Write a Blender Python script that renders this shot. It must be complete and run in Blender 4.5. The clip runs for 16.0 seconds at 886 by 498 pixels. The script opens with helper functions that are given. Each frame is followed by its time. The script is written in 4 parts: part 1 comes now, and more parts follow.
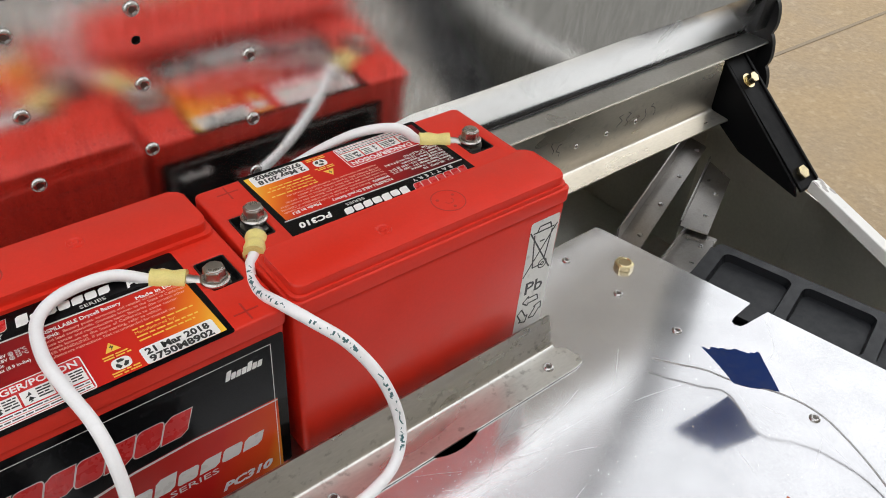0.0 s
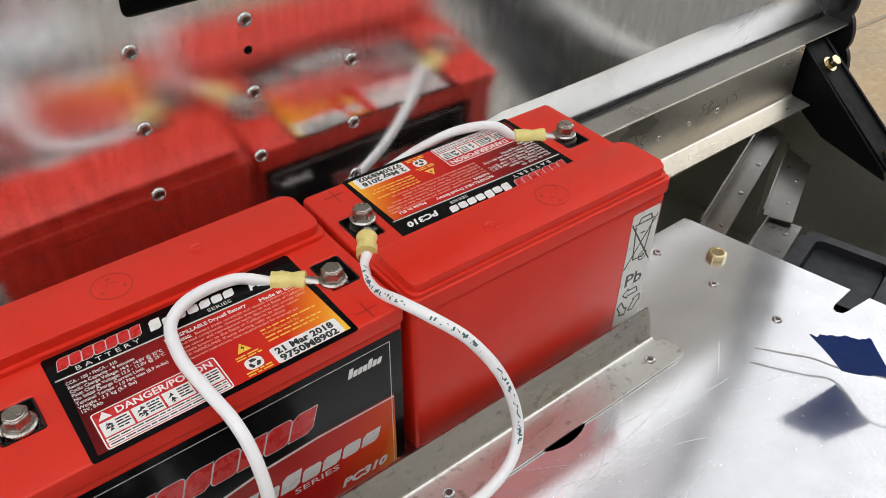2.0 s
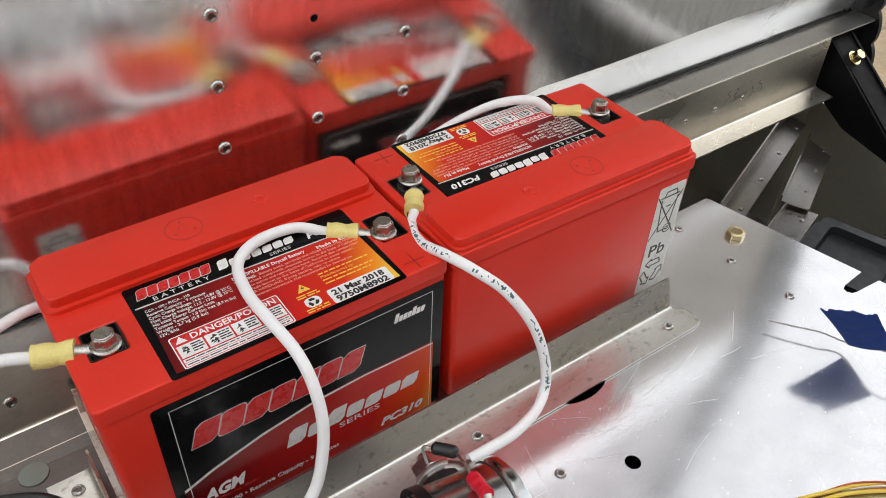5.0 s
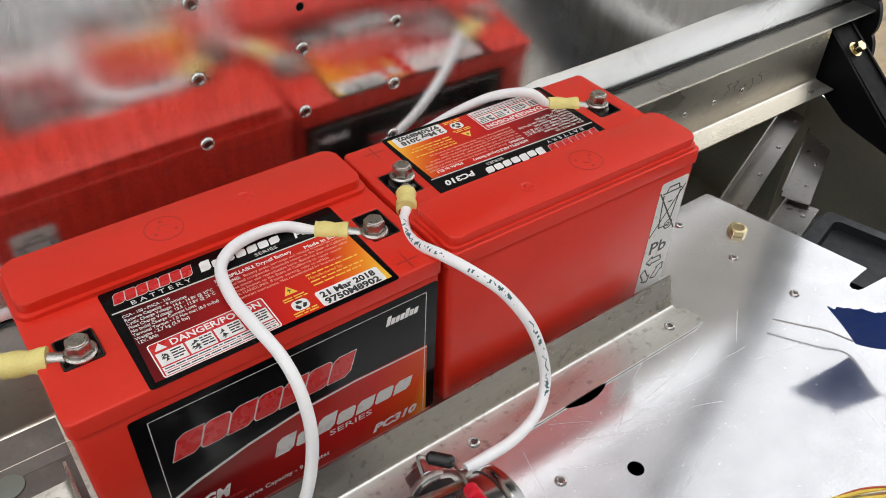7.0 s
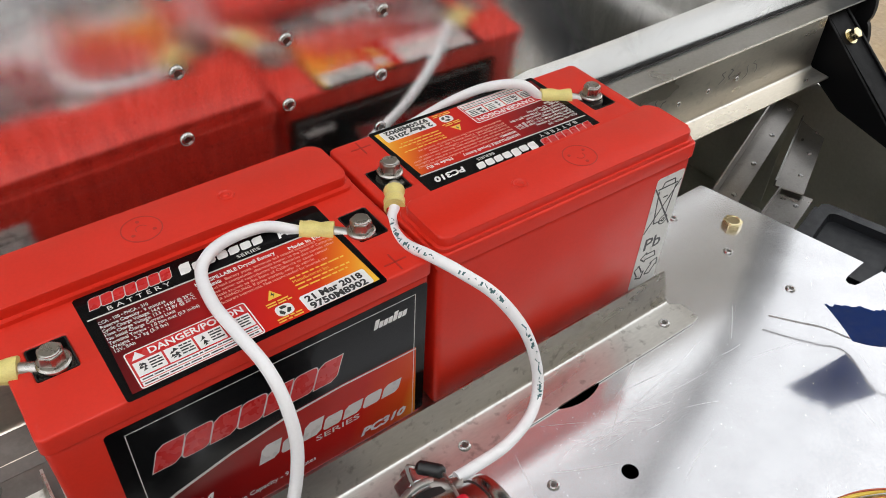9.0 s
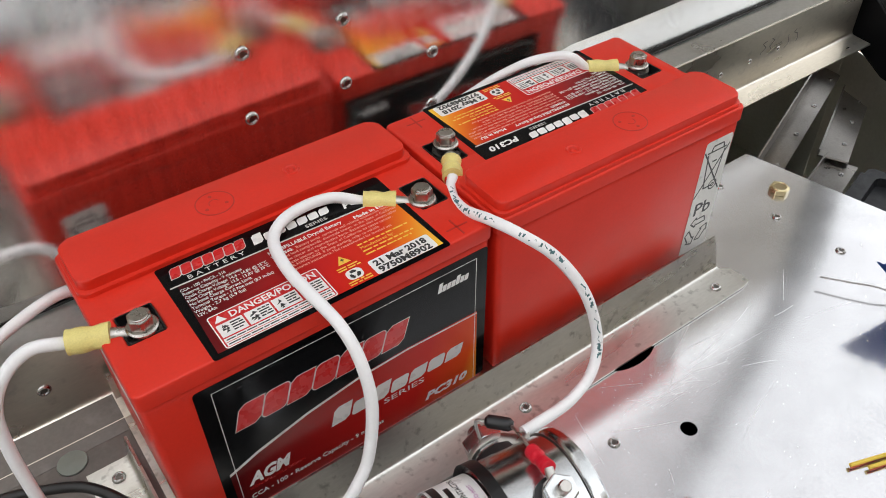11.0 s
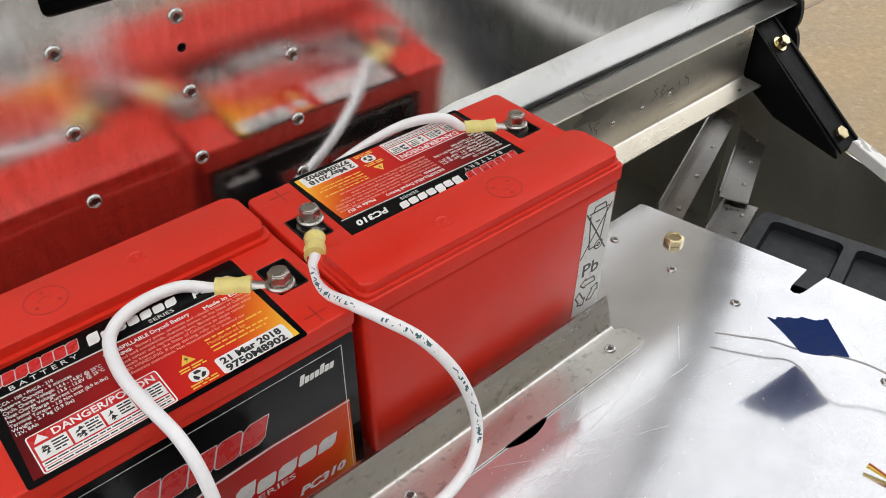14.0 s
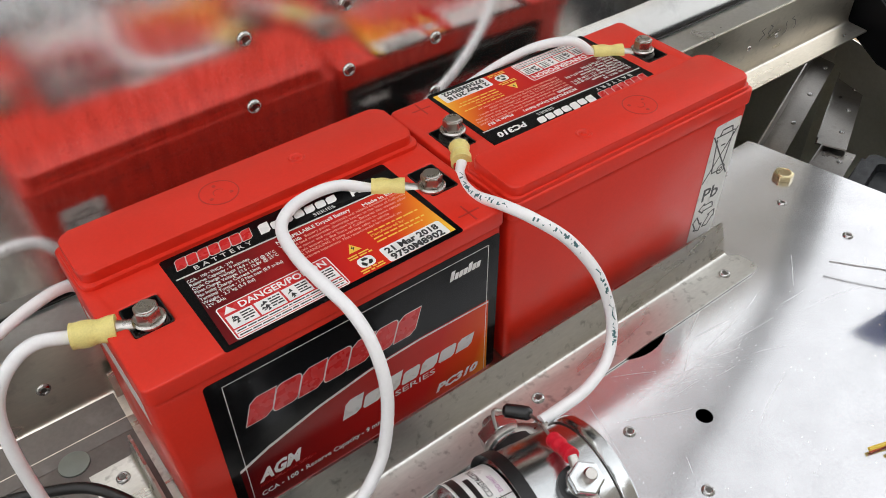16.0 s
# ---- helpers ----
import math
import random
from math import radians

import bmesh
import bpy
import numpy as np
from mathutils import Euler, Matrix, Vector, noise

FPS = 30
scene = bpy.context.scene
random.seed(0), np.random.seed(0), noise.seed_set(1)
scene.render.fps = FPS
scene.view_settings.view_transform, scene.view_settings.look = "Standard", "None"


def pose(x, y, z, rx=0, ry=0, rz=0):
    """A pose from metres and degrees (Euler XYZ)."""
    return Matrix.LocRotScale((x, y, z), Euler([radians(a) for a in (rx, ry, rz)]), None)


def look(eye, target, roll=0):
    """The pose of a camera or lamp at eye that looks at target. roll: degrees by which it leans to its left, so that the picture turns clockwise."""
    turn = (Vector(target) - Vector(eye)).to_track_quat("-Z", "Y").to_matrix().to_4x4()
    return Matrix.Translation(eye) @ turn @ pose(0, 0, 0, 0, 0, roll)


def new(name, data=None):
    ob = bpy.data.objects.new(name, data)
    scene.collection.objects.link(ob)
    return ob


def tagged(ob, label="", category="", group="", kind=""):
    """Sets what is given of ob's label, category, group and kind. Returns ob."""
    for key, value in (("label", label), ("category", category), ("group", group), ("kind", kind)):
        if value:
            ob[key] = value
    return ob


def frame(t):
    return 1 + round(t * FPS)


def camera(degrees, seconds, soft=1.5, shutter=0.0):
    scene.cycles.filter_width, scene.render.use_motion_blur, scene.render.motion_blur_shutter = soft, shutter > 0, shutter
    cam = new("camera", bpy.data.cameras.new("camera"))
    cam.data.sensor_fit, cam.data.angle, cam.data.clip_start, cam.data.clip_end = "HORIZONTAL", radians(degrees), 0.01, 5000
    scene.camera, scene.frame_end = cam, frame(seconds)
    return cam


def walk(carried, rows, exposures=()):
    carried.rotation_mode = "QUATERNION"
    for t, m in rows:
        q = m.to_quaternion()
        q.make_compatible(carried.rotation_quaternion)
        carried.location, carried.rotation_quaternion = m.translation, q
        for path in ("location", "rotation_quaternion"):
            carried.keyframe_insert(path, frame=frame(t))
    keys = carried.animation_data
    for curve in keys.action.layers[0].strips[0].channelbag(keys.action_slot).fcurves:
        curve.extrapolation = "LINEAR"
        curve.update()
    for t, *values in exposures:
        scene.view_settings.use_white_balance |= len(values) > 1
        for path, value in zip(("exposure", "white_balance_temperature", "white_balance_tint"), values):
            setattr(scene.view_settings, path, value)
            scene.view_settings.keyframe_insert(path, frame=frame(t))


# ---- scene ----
cam = camera(57.0, 16.0, 0.95)
PATH = [
    (0, (0.03890, -0.18977, 0.28756), (0.56008, 0.39287, -0.33604), 4.445),
    (0.5, (0.03800, -0.18763, 0.28962), (0.55636, 0.40166, -0.33009), 3.834),
    (1, (0.03524, -0.18498, 0.28873), (0.54562, 0.41246, -0.32980), 2.722),
    (1.5, (0.02637, -0.18126, 0.29046), (0.52437, 0.42660, -0.32801), 1.377),
    (2, (0.01803, -0.17796, 0.28738), (0.49357, 0.44152, -0.33721), -0.113),
    (2.5, (-0.00360, -0.17676, 0.28525), (0.43755, 0.45927, -0.34788), -1.685),
    (3, (-0.03320, -0.17755, 0.27890), (0.37489, 0.46032, -0.37424), -1.876),
    (3.5, (-0.03644, -0.17674, 0.27480), (0.35010, 0.44618, -0.40532), -1.819),
    (4, (-0.03043, -0.18059, 0.28468), (0.36026, 0.43667, -0.39822), -1.221),
    (4.5, (-0.01422, -0.18925, 0.29131), (0.41172, 0.43004, -0.36828), 0.637),
    (5, (-0.00756, -0.19277, 0.29677), (0.44754, 0.42524, -0.34428), 1.801),
    (7.3, (-0.00083, -0.17799, 0.28729), (0.46023, 0.43257, -0.35663), 1.859),
    (7.5, (-0.00462, -0.17222, 0.28941), (0.45301, 0.43930, -0.35606), 1.817),
    (8, (-0.00410, -0.16544, 0.28388), (0.44766, 0.44236, -0.36919), 2.162),
    (8.5, (0.00021, -0.17339, 0.27934), (0.45537, 0.42422, -0.38073), 2.450),
    (9, (0.00629, -0.17271, 0.28614), (0.47020, 0.41830, -0.37379), 2.442),
    (9.5, (-0.00493, -0.17453, 0.28210), (0.44218, 0.42931, -0.37780), 0.719),
    (9.7, (-0.01555, -0.17689, 0.28510), (0.41135, 0.43754, -0.37840), -0.504),
    (11.8, (0.00180, -0.18086, 0.28458), (0.44129, 0.42452, -0.37902), -2.136),
    (12, (0.00984, -0.18330, 0.28650), (0.46644, 0.41466, -0.37226), -1.336),
    (12.5, (0.03165, -0.18589, 0.28666), (0.52536, 0.39449, -0.36096), -0.248),
    (13, (0.03454, -0.18405, 0.28593), (0.54986, 0.38740, -0.35274), 0.379),
    (13.5, (0.03417, -0.18259, 0.28585), (0.54759, 0.39467, -0.34911), -0.096),
    (14, (0.02735, -0.17497, 0.28421), (0.53072, 0.41175, -0.35012), -0.375),
    (14.5, (0.02234, -0.17101, 0.28424), (0.51847, 0.42217, -0.34980), -0.271),
    (15, (0.02034, -0.17266, 0.28187), (0.51218, 0.42448, -0.35179), -0.394),
    (15.5, (-0.00173, -0.17387, 0.28252), (0.47278, 0.42678, -0.36096), -0.809),
    (16, (-0.01829, -0.17172, 0.27612), (0.42721, 0.42989, -0.38690), -1.310),
]
walk(cam, [(t, look(eye, target, roll)) for t, eye, target, roll in PATH], ((0, 1.95), (16, 1.95)))

# ---- world and light ----
SUN_HEIGHT, SUN_TURN = 38.0, 190.0
world = bpy.data.worlds.new("world")
scene.world = world
world.use_nodes = True
wn = world.node_tree.nodes
sky = wn.new("ShaderNodeTexSky")
sky.sky_type, sky.sun_disc = "NISHITA", False
sky.sun_elevation, sky.sun_rotation = radians(SUN_HEIGHT), radians(SUN_TURN)
sky.air_density, sky.dust_density, sky.ozone_density = 1.0, 1.0, 1.0
cloud = wn.new("ShaderNodeHueSaturation")
cloud.inputs["Saturation"].default_value = 0.07
world.node_tree.links.new(sky.outputs[0], cloud.inputs["Color"])
world.node_tree.links.new(cloud.outputs[0], wn["Background"].inputs["Color"])
wn["Background"].inputs["Strength"].default_value = 0.15
sun = new("sun", bpy.data.lights.new("sun", "SUN"))
sun.data.energy, sun.data.angle, sun.data.color = 0.3, radians(30), (1.0, 0.97, 0.93)
a, e = radians(SUN_TURN), radians(SUN_HEIGHT)
sun.matrix_world = look(Vector((math.sin(a) * math.cos(e), math.cos(a) * math.cos(e), math.sin(e))) * 5, (0, 0, 0))


# ---- materials ----
def shader(name, base, rough=0.5, metal=0.0, vary=0.12, grain=60.0, bump=0.15, depth=0.0004, stretch=(1, 1, 1),
           wear=0.0, wear_colour=(0.1, 0.1, 0.1), wear_scale=3.0, coat=0.0, rough_vary=0.1, spec=0.5, aniso=0.0):
    """A surface with colour variation at two scales, uneven gloss and fine relief."""
    m = bpy.data.materials.new(name)
    m.use_nodes = True
    n, l = m.node_tree.nodes, m.node_tree.links
    b = n["Principled BSDF"]
    co = n.new("ShaderNodeTexCoord")
    mp = n.new("ShaderNodeMapping")
    mp.inputs["Scale"].default_value = stretch
    l.new(co.outputs["Object"], mp.inputs["Vector"])
    big, fine = n.new("ShaderNodeTexNoise"), n.new("ShaderNodeTexNoise")
    big.inputs["Scale"].default_value, big.inputs["Detail"].default_value = grain, 3
    fine.inputs["Scale"].default_value, fine.inputs["Detail"].default_value = grain * 14, 5
    for t in (big, fine):
        l.new(mp.outputs[0], t.inputs["Vector"])
    mix = n.new("ShaderNodeMath")
    mix.operation = "ADD"
    l.new(big.outputs["Fac"], mix.inputs[0])
    l.new(fine.outputs["Fac"], mix.inputs[1])
    tone = n.new("ShaderNodeMapRange")
    tone.inputs["From Min"].default_value, tone.inputs["From Max"].default_value = 0.6, 1.4
    tone.inputs["To Min"].default_value, tone.inputs["To Max"].default_value = 1 - vary, 1 + vary
    l.new(mix.outputs[0], tone.inputs["Value"])
    col = n.new("ShaderNodeVectorMath")
    col.operation = "SCALE"
    col.inputs[0].default_value = base
    l.new(tone.outputs[0], col.inputs["Scale"])
    out = col.outputs[0]
    if wear:
        spots = n.new("ShaderNodeTexNoise")
        spots.inputs["Scale"].default_value, spots.inputs["Detail"].default_value = grain * wear_scale, 6
        l.new(co.outputs["Object"], spots.inputs["Vector"])
        cut = n.new("ShaderNodeMapRange")
        cut.inputs["From Min"].default_value, cut.inputs["From Max"].default_value = 0.58, 0.72
        cut.inputs["To Max"].default_value = wear
        l.new(spots.outputs["Fac"], cut.inputs["Value"])
        mx = n.new("ShaderNodeMix")
        mx.data_type = "RGBA"
        mx.inputs["B"].default_value = (*wear_colour, 1)
        l.new(cut.outputs[0], mx.inputs["Factor"])
        l.new(out, mx.inputs["A"])
        out = mx.outputs["Result"]
    l.new(out, b.inputs["Base Color"])
    rg = n.new("ShaderNodeMapRange")
    rg.inputs["From Min"].default_value, rg.inputs["From Max"].default_value = 0.3, 0.7
    rg.inputs["To Min"].default_value = max(0.02, rough * (1 - rough_vary * 2))
    rg.inputs["To Max"].default_value = min(1, rough * (1 + rough_vary * 2))
    l.new(big.outputs["Fac"], rg.inputs["Value"])
    l.new(rg.outputs[0], b.inputs["Roughness"])
    bp = n.new("ShaderNodeBump")
    bp.inputs["Strength"].default_value, bp.inputs["Distance"].default_value = bump, depth
    l.new(fine.outputs["Fac"], bp.inputs["Height"])
    l.new(bp.outputs[0], b.inputs["Normal"])
    b.inputs["Metallic"].default_value = metal
    b.inputs["Coat Weight"].default_value = coat
    b.inputs["Coat Roughness"].default_value = 0.12
    b.inputs["Specular IOR Level"].default_value = spec
    b.inputs["Anisotropic"].default_value = aniso
    return m


def hazed(m, rough, share):
    """Adds a wide, matt lobe to a metal: the haze of a handled sheet."""
    n, l = m.node_tree.nodes, m.node_tree.links
    b, out = n["Principled BSDF"], n["Material Output"]
    wide, mix = n.new("ShaderNodeBsdfPrincipled"), n.new("ShaderNodeMixShader")
    wide.inputs["Metallic"].default_value, wide.inputs["Roughness"].default_value = 1.0, rough
    for k in ("Base Color", "Normal"):
        l.new(b.inputs[k].links[0].from_socket, wide.inputs[k])
    mix.inputs[0].default_value = share
    l.new(b.outputs[0], mix.inputs[1])
    l.new(wide.outputs[0], mix.inputs[2])
    l.new(mix.outputs[0], out.inputs["Surface"])
    return m


def gradient(name, stops, way, lo, hi, rough=0.2):
    """A printed colour ramp along one local direction, under a glossy film."""
    m = shader(name, (1, 1, 1), rough, vary=0.05, grain=200, bump=0.02, spec=0.15)
    n, l = m.node_tree.nodes, m.node_tree.links
    co, dot, mr, ramp = (n.new("ShaderNode" + k) for k in ("TexCoord", "VectorMath", "MapRange", "ValToRGB"))
    dot.operation = "DOT_PRODUCT"
    dot.inputs[1].default_value = way
    l.new(co.outputs["Object"], dot.inputs[0])
    mr.inputs["From Min"].default_value, mr.inputs["From Max"].default_value = lo, hi
    l.new(dot.outputs["Value"], mr.inputs["Value"])
    l.new(mr.outputs[0], ramp.inputs["Fac"])
    els = ramp.color_ramp.elements
    while len(els) < len(stops):
        els.new(0.5)
    for el, (p, c) in zip(els, stops):
        el.position, el.color = p, (*c, 1)
    l.new(ramp.outputs[0], n["Principled BSDF"].inputs["Base Color"])
    return m


ALU_FLOOR = hazed(shader("floor_aluminium", (0.70, 0.70, 0.71), 0.135, 1.0, vary=0.12, grain=55, bump=0.07, depth=0.0002, rough_vary=0.06, wear=0.28, wear_colour=(0.5, 0.5, 0.51), wear_scale=6.0), 0.42, 0.24)
ALU_WALL = hazed(shader("brushed_aluminium", (0.90, 0.90, 0.89), 0.10, 1.0, vary=0.24, grain=130, bump=0.24, depth=0.0001, stretch=(2.2, 1, 0.5), rough_vary=0.12, wear=0.45, wear_colour=(0.42, 0.41, 0.40), wear_scale=5.0), 0.42, 0.05)
ALU_BEAM = shader("beam_aluminium", (0.79, 0.75, 0.67), 0.30, 1.0, vary=0.08, grain=50, bump=0.12, depth=0.0002, wear=0.25, wear_colour=(0.35, 0.34, 0.32), stretch=(0.3, 1, 1))
ALU_TRAY = shader("tray_aluminium", (0.61, 0.595, 0.555), 0.30, 1.0, vary=0.10, grain=60, bump=0.14, depth=0.0002, wear=0.6, wear_colour=(0.22, 0.21, 0.19), wear_scale=4.0, stretch=(0.3, 1, 1))
ALU_DULL = shader("dull_plate", (0.17, 0.155, 0.145), 0.42, 0.6, vary=0.12, grain=40, bump=0.12, depth=0.0002, wear=0.25, wear_colour=(0.3, 0.28, 0.27))
ALU_SKIN = shader("skin_aluminium", (0.78, 0.775, 0.71), 0.36, 1.0, vary=0.08, grain=25, bump=0.1, depth=0.0002)
ALU_UNSEEN = shader("unseen_upper_dull", (0.44, 0.42, 0.42), 0.34, 1.0, vary=0.1, grain=40, bump=0.1, depth=0.0002)
# brighter copy of the beam metal: light on the top flange put into colour
ALU_BEAM_LIT = shader("beam_aluminium_lit", (0.84, 0.84, 0.83), 0.33, 1.0, vary=0.07, grain=30, bump=0.10, depth=0.0002, wear=0.35, wear_colour=(0.6, 0.59, 0.57), wear_scale=3.0)
ALU_FOOT = shader("foot_aluminium", (0.74, 0.74, 0.73), 0.24, 1.0, vary=0.08, grain=30, bump=0.12, depth=0.0002, stretch=(1, 1, 0.5), wear=0.3, wear_colour=(0.5, 0.49, 0.47), wear_scale=4.0)
PLUG = shader("plug_metal", (0.22, 0.24, 0.225), 0.35, 0.7, vary=0.1, grain=200, bump=0.1)
PENCIL = shader("pencil_mark", (0.16, 0.155, 0.15), 0.5, 0.3, vary=0.2, grain=300)
ALU_BRACE = shader("brace_aluminium", (0.38, 0.36, 0.335), 0.34, 1.0, vary=0.14, grain=60, bump=0.12, depth=0.0002, wear=0.4, wear_colour=(0.25, 0.24, 0.22))
RIVET = shader("rivet_metal", (0.44, 0.43, 0.42), 0.26, 1.0, vary=0.1, grain=300, bump=0.1)
RIVET_CORE = shader("rivet_core", (0.12, 0.11, 0.1), 0.4, 0.9, vary=0.2, grain=300)
RED = shader("red_plastic", (0.655, 0.027, 0.012), 0.36, vary=0.05, grain=60, bump=0.10, depth=0.0001, spec=0.35)
RED_DEEP = shader("red_plastic_mark", (0.42, 0.018, 0.010), 0.4, vary=0.05, grain=60)
BLACK_LABEL = shader("black_label", (0.0035, 0.0035, 0.004), 0.14, vary=0.3, grain=300, bump=0.02, depth=0.0001, spec=0.12)
CARBON = shader("woven_black", (0.0050, 0.0052, 0.006), 0.14, vary=0.5, grain=260, bump=0.02, depth=0.0001, spec=0.12)
# real black plastic, and a stand-in for shade at the wall opening and joint
BLACK = shader("black_plastic_and_shade", (0.007, 0.007, 0.0075), 0.38, vary=0.2, grain=120, bump=0.15)
BLACK_PAINT = shader("black_powder_coat", (0.005, 0.005, 0.0055), 0.5, vary=0.2, grain=150, bump=0.25, spec=0.10)
TRAY_PLASTIC = shader("charcoal_plastic", (0.0065, 0.0075, 0.0095), 0.5, vary=0.1, grain=200, bump=0.2, spec=0.3)
RUBBER = shader("black_cable", (0.014, 0.013, 0.013), 0.45, vary=0.2, grain=200, bump=0.2)
WHITE = shader("white_print", (0.80, 0.79, 0.77), 0.3, vary=0.03, grain=200, bump=0.02)
GREY_PRINT = shader("silver_print", (0.62, 0.60, 0.58), 0.3, vary=0.05, grain=200, bump=0.02)
RED_PRINT = shader("red_print", (0.55, 0.02, 0.02), 0.28, vary=0.05, grain=200, bump=0.02)
PURPLE_PRINT = shader("purple_print", (0.35, 0.03, 0.30), 0.3, vary=0.05, grain=200, bump=0.02)
PINK_PRINT = shader("pale_print", (0.80, 0.36, 0.28), 0.3, vary=0.05, grain=200, bump=0.02)
BLACK_PRINT = shader("black_print", (0.015, 0.015, 0.015), 0.35, vary=0.1, grain=200, bump=0.02)
YELLOW_PRINT = shader("yellow_print", (0.80, 0.50, 0.06), 0.3, vary=0.05, grain=200, bump=0.02)
ORANGE_PRINT = shader("orange_print", (0.82, 0.26, 0.03), 0.3, vary=0.05, grain=200, bump=0.02)
STICKER = shader("scuffed_sticker", (0.66, 0.66, 0.63), 0.35, vary=0.1, grain=90, bump=0.05, wear=0.6, wear_colour=(0.38, 0.38, 0.36))
CABLE_WHITE = shader("white_insulation", (0.85, 0.845, 0.85), 0.36, vary=0.04, grain=80, bump=0.12, depth=0.0002, wear=0.12, wear_colour=(0.55, 0.52, 0.5))
CABLE_INK = shader("cable_ink", (0.05, 0.13, 0.14), 0.4, vary=0.3, grain=400)
YELLOW_SLEEVE = shader("yellow_sleeve", (0.74, 0.63, 0.22), 0.42, vary=0.12, grain=120, bump=0.4, depth=0.0004)
RED_SLEEVE = shader("red_sleeve", (0.62, 0.012, 0.03), 0.3, vary=0.12, grain=160, bump=0.3)
PINK_SLEEVE = shader("pink_sleeve", (0.72, 0.16, 0.22), 0.35, vary=0.12, grain=160, bump=0.3)
ORANGE_SLEEVE = shader("orange_sleeve", (0.75, 0.10, 0.05), 0.3, vary=0.12, grain=160, bump=0.3)
STEEL = shader("bolt_steel", (0.42, 0.40, 0.37), 0.28, 1.0, vary=0.12, grain=250, bump=0.2)
TIN = shader("tinned_lug", (0.50, 0.48, 0.45), 0.32, 1.0, vary=0.15, grain=200, bump=0.35)
ZINC = shader("zinc_plate", (0.60, 0.62, 0.62), 0.23, 1.0, vary=0.08, grain=60, bump=0.06)
BRASS = shader("gold_zinc", (0.72, 0.62, 0.38), 0.22, 1.0, vary=0.15, grain=200, bump=0.15)
BRASS_CORE = shader("nut_thread", (0.28, 0.22, 0.12), 0.4, 0.9, vary=0.2, grain=400, bump=0.5)
TAPE = shader("blue_masking_tape", (0.010, 0.055, 0.25), 0.6, vary=0.12, grain=300, bump=0.5, depth=0.0003)
WIRE_GREY = shader("grey_white_wire", (0.36, 0.35, 0.35), 0.4, vary=0.06, grain=200)
WIRE_YELLOW = shader("yellow_wire", (0.70, 0.50, 0.06), 0.4, vary=0.08, grain=200)
WIRE_RED = shader("red_wire", (0.42, 0.07, 0.03), 0.4, vary=0.08, grain=200)
WHITE_PAINT = shader("chipped_white_paint", (0.78, 0.77, 0.74), 0.4, vary=0.04, grain=60, wear=0.25, wear_colour=(0.45, 0.45, 0.43))
CONCRETE = shader("concrete", (0.30, 0.215, 0.118), 0.8, vary=0.22, grain=5, bump=0.5, depth=0.004, wear=0.55, wear_colour=(0.40, 0.31, 0.19), wear_scale=7.0)
JOINT = shader("joint_dirt", (0.22, 0.17, 0.11), 0.9, vary=0.2, grain=20)
LABEL_TOP = gradient("label_gradient", ((0.0, (0.035, 0.004, 0.006)), (0.22, (0.16, 0.008, 0.010)), (0.55, (0.52, 0.016, 0.014)), (0.78, (0.62, 0.03, 0.012)), (0.89, (0.80, 0.20, 0.015)), (1.0, (0.86, 0.50, 0.05))), (1, -0.55, 0), 0.0085, 0.1135)
LABEL_FRONT = gradient("front_gradient", ((0.0, (0.06, 0.004, 0.005)), (0.3, (0.26, 0.009, 0.009)), (0.72, (0.48, 0.017, 0.013)), (0.92, (0.62, 0.07, 0.015)), (1.0, (0.80, 0.30, 0.03))), (1, 0, -0.30), 0.010, 0.130)


# ---- building helpers ----
def part(name, bm, material, parent=None, label="", smooth=False):
    me = bpy.data.meshes.new(name)
    bmesh.ops.recalc_face_normals(bm, faces=bm.faces)
    bm.to_mesh(me)
    bm.free()
    me.materials.append(material)
    if smooth:
        me.shade_smooth()
        me.set_sharp_from_angle(angle=radians(38))
    ob = new(name, me)
    ob.parent = parent
    if label:
        tagged(ob, label)
    return ob


def thing(name, label, category, group="", kind="", at=None):
    ob = tagged(new(name), label, category, group, kind)
    ob.empty_display_size = 0.01
    if at is not None:
        ob.matrix_world = at
    return ob


def bevel(bm, r, seg=2, edges=None):
    bmesh.ops.bevel(bm, geom=list(edges if edges is not None else bm.edges), offset=r, segments=seg, affect="EDGES", profile=0.5, clamp_overlap=True)
    return bm


def box(x0, x1, y0, y1, z0, z1, r=0.0, seg=2, bm=None):
    own = bmesh.new()
    bmesh.ops.create_cube(own, size=1, matrix=Matrix.LocRotScale(((x0 + x1) / 2, (y0 + y1) / 2, (z0 + z1) / 2), None, (x1 - x0, y1 - y0, z1 - z0)))
    if r:
        bevel(own, r, seg)
    return join(bm, own)


def join(bm, own):
    if bm is None:
        return own
    me = bpy.data.meshes.new("t")
    own.to_mesh(me)
    own.free()
    bm.from_mesh(me)
    bpy.data.meshes.remove(me)
    return bm


def prism(outline, z0, z1, r=0.0, seg=2, m=None, bm=None, only_top=False):
    """A solid of the outline (x, y) between two heights."""
    own = bmesh.new()
    low = [own.verts.new((x, y, z0)) for x, y in outline]
    top = [own.verts.new((x, y, z1)) for x, y in outline]
    own.faces.new(low[::-1])
    face = own.faces.new(top)
    for i in range(len(low)):
        j = (i + 1) % len(low)
        own.faces.new((low[i], low[j], top[j], top[i]))
    if r:
        bevel(own, r, seg, face.edges if only_top else None)
    if m is not None:
        own.transform(m)
    return join(bm, own)


def rounded(x0, x1, y0, y1, r, n=5):
    pts = []
    for cx, cy, a0 in ((x1 - r, y1 - r, 0), (x0 + r, y1 - r, 90), (x0 + r, y0 + r, 180), (x1 - r, y0 + r, 270)):
        for k in range(n + 1):
            a = radians(a0 + 90 * k / n)
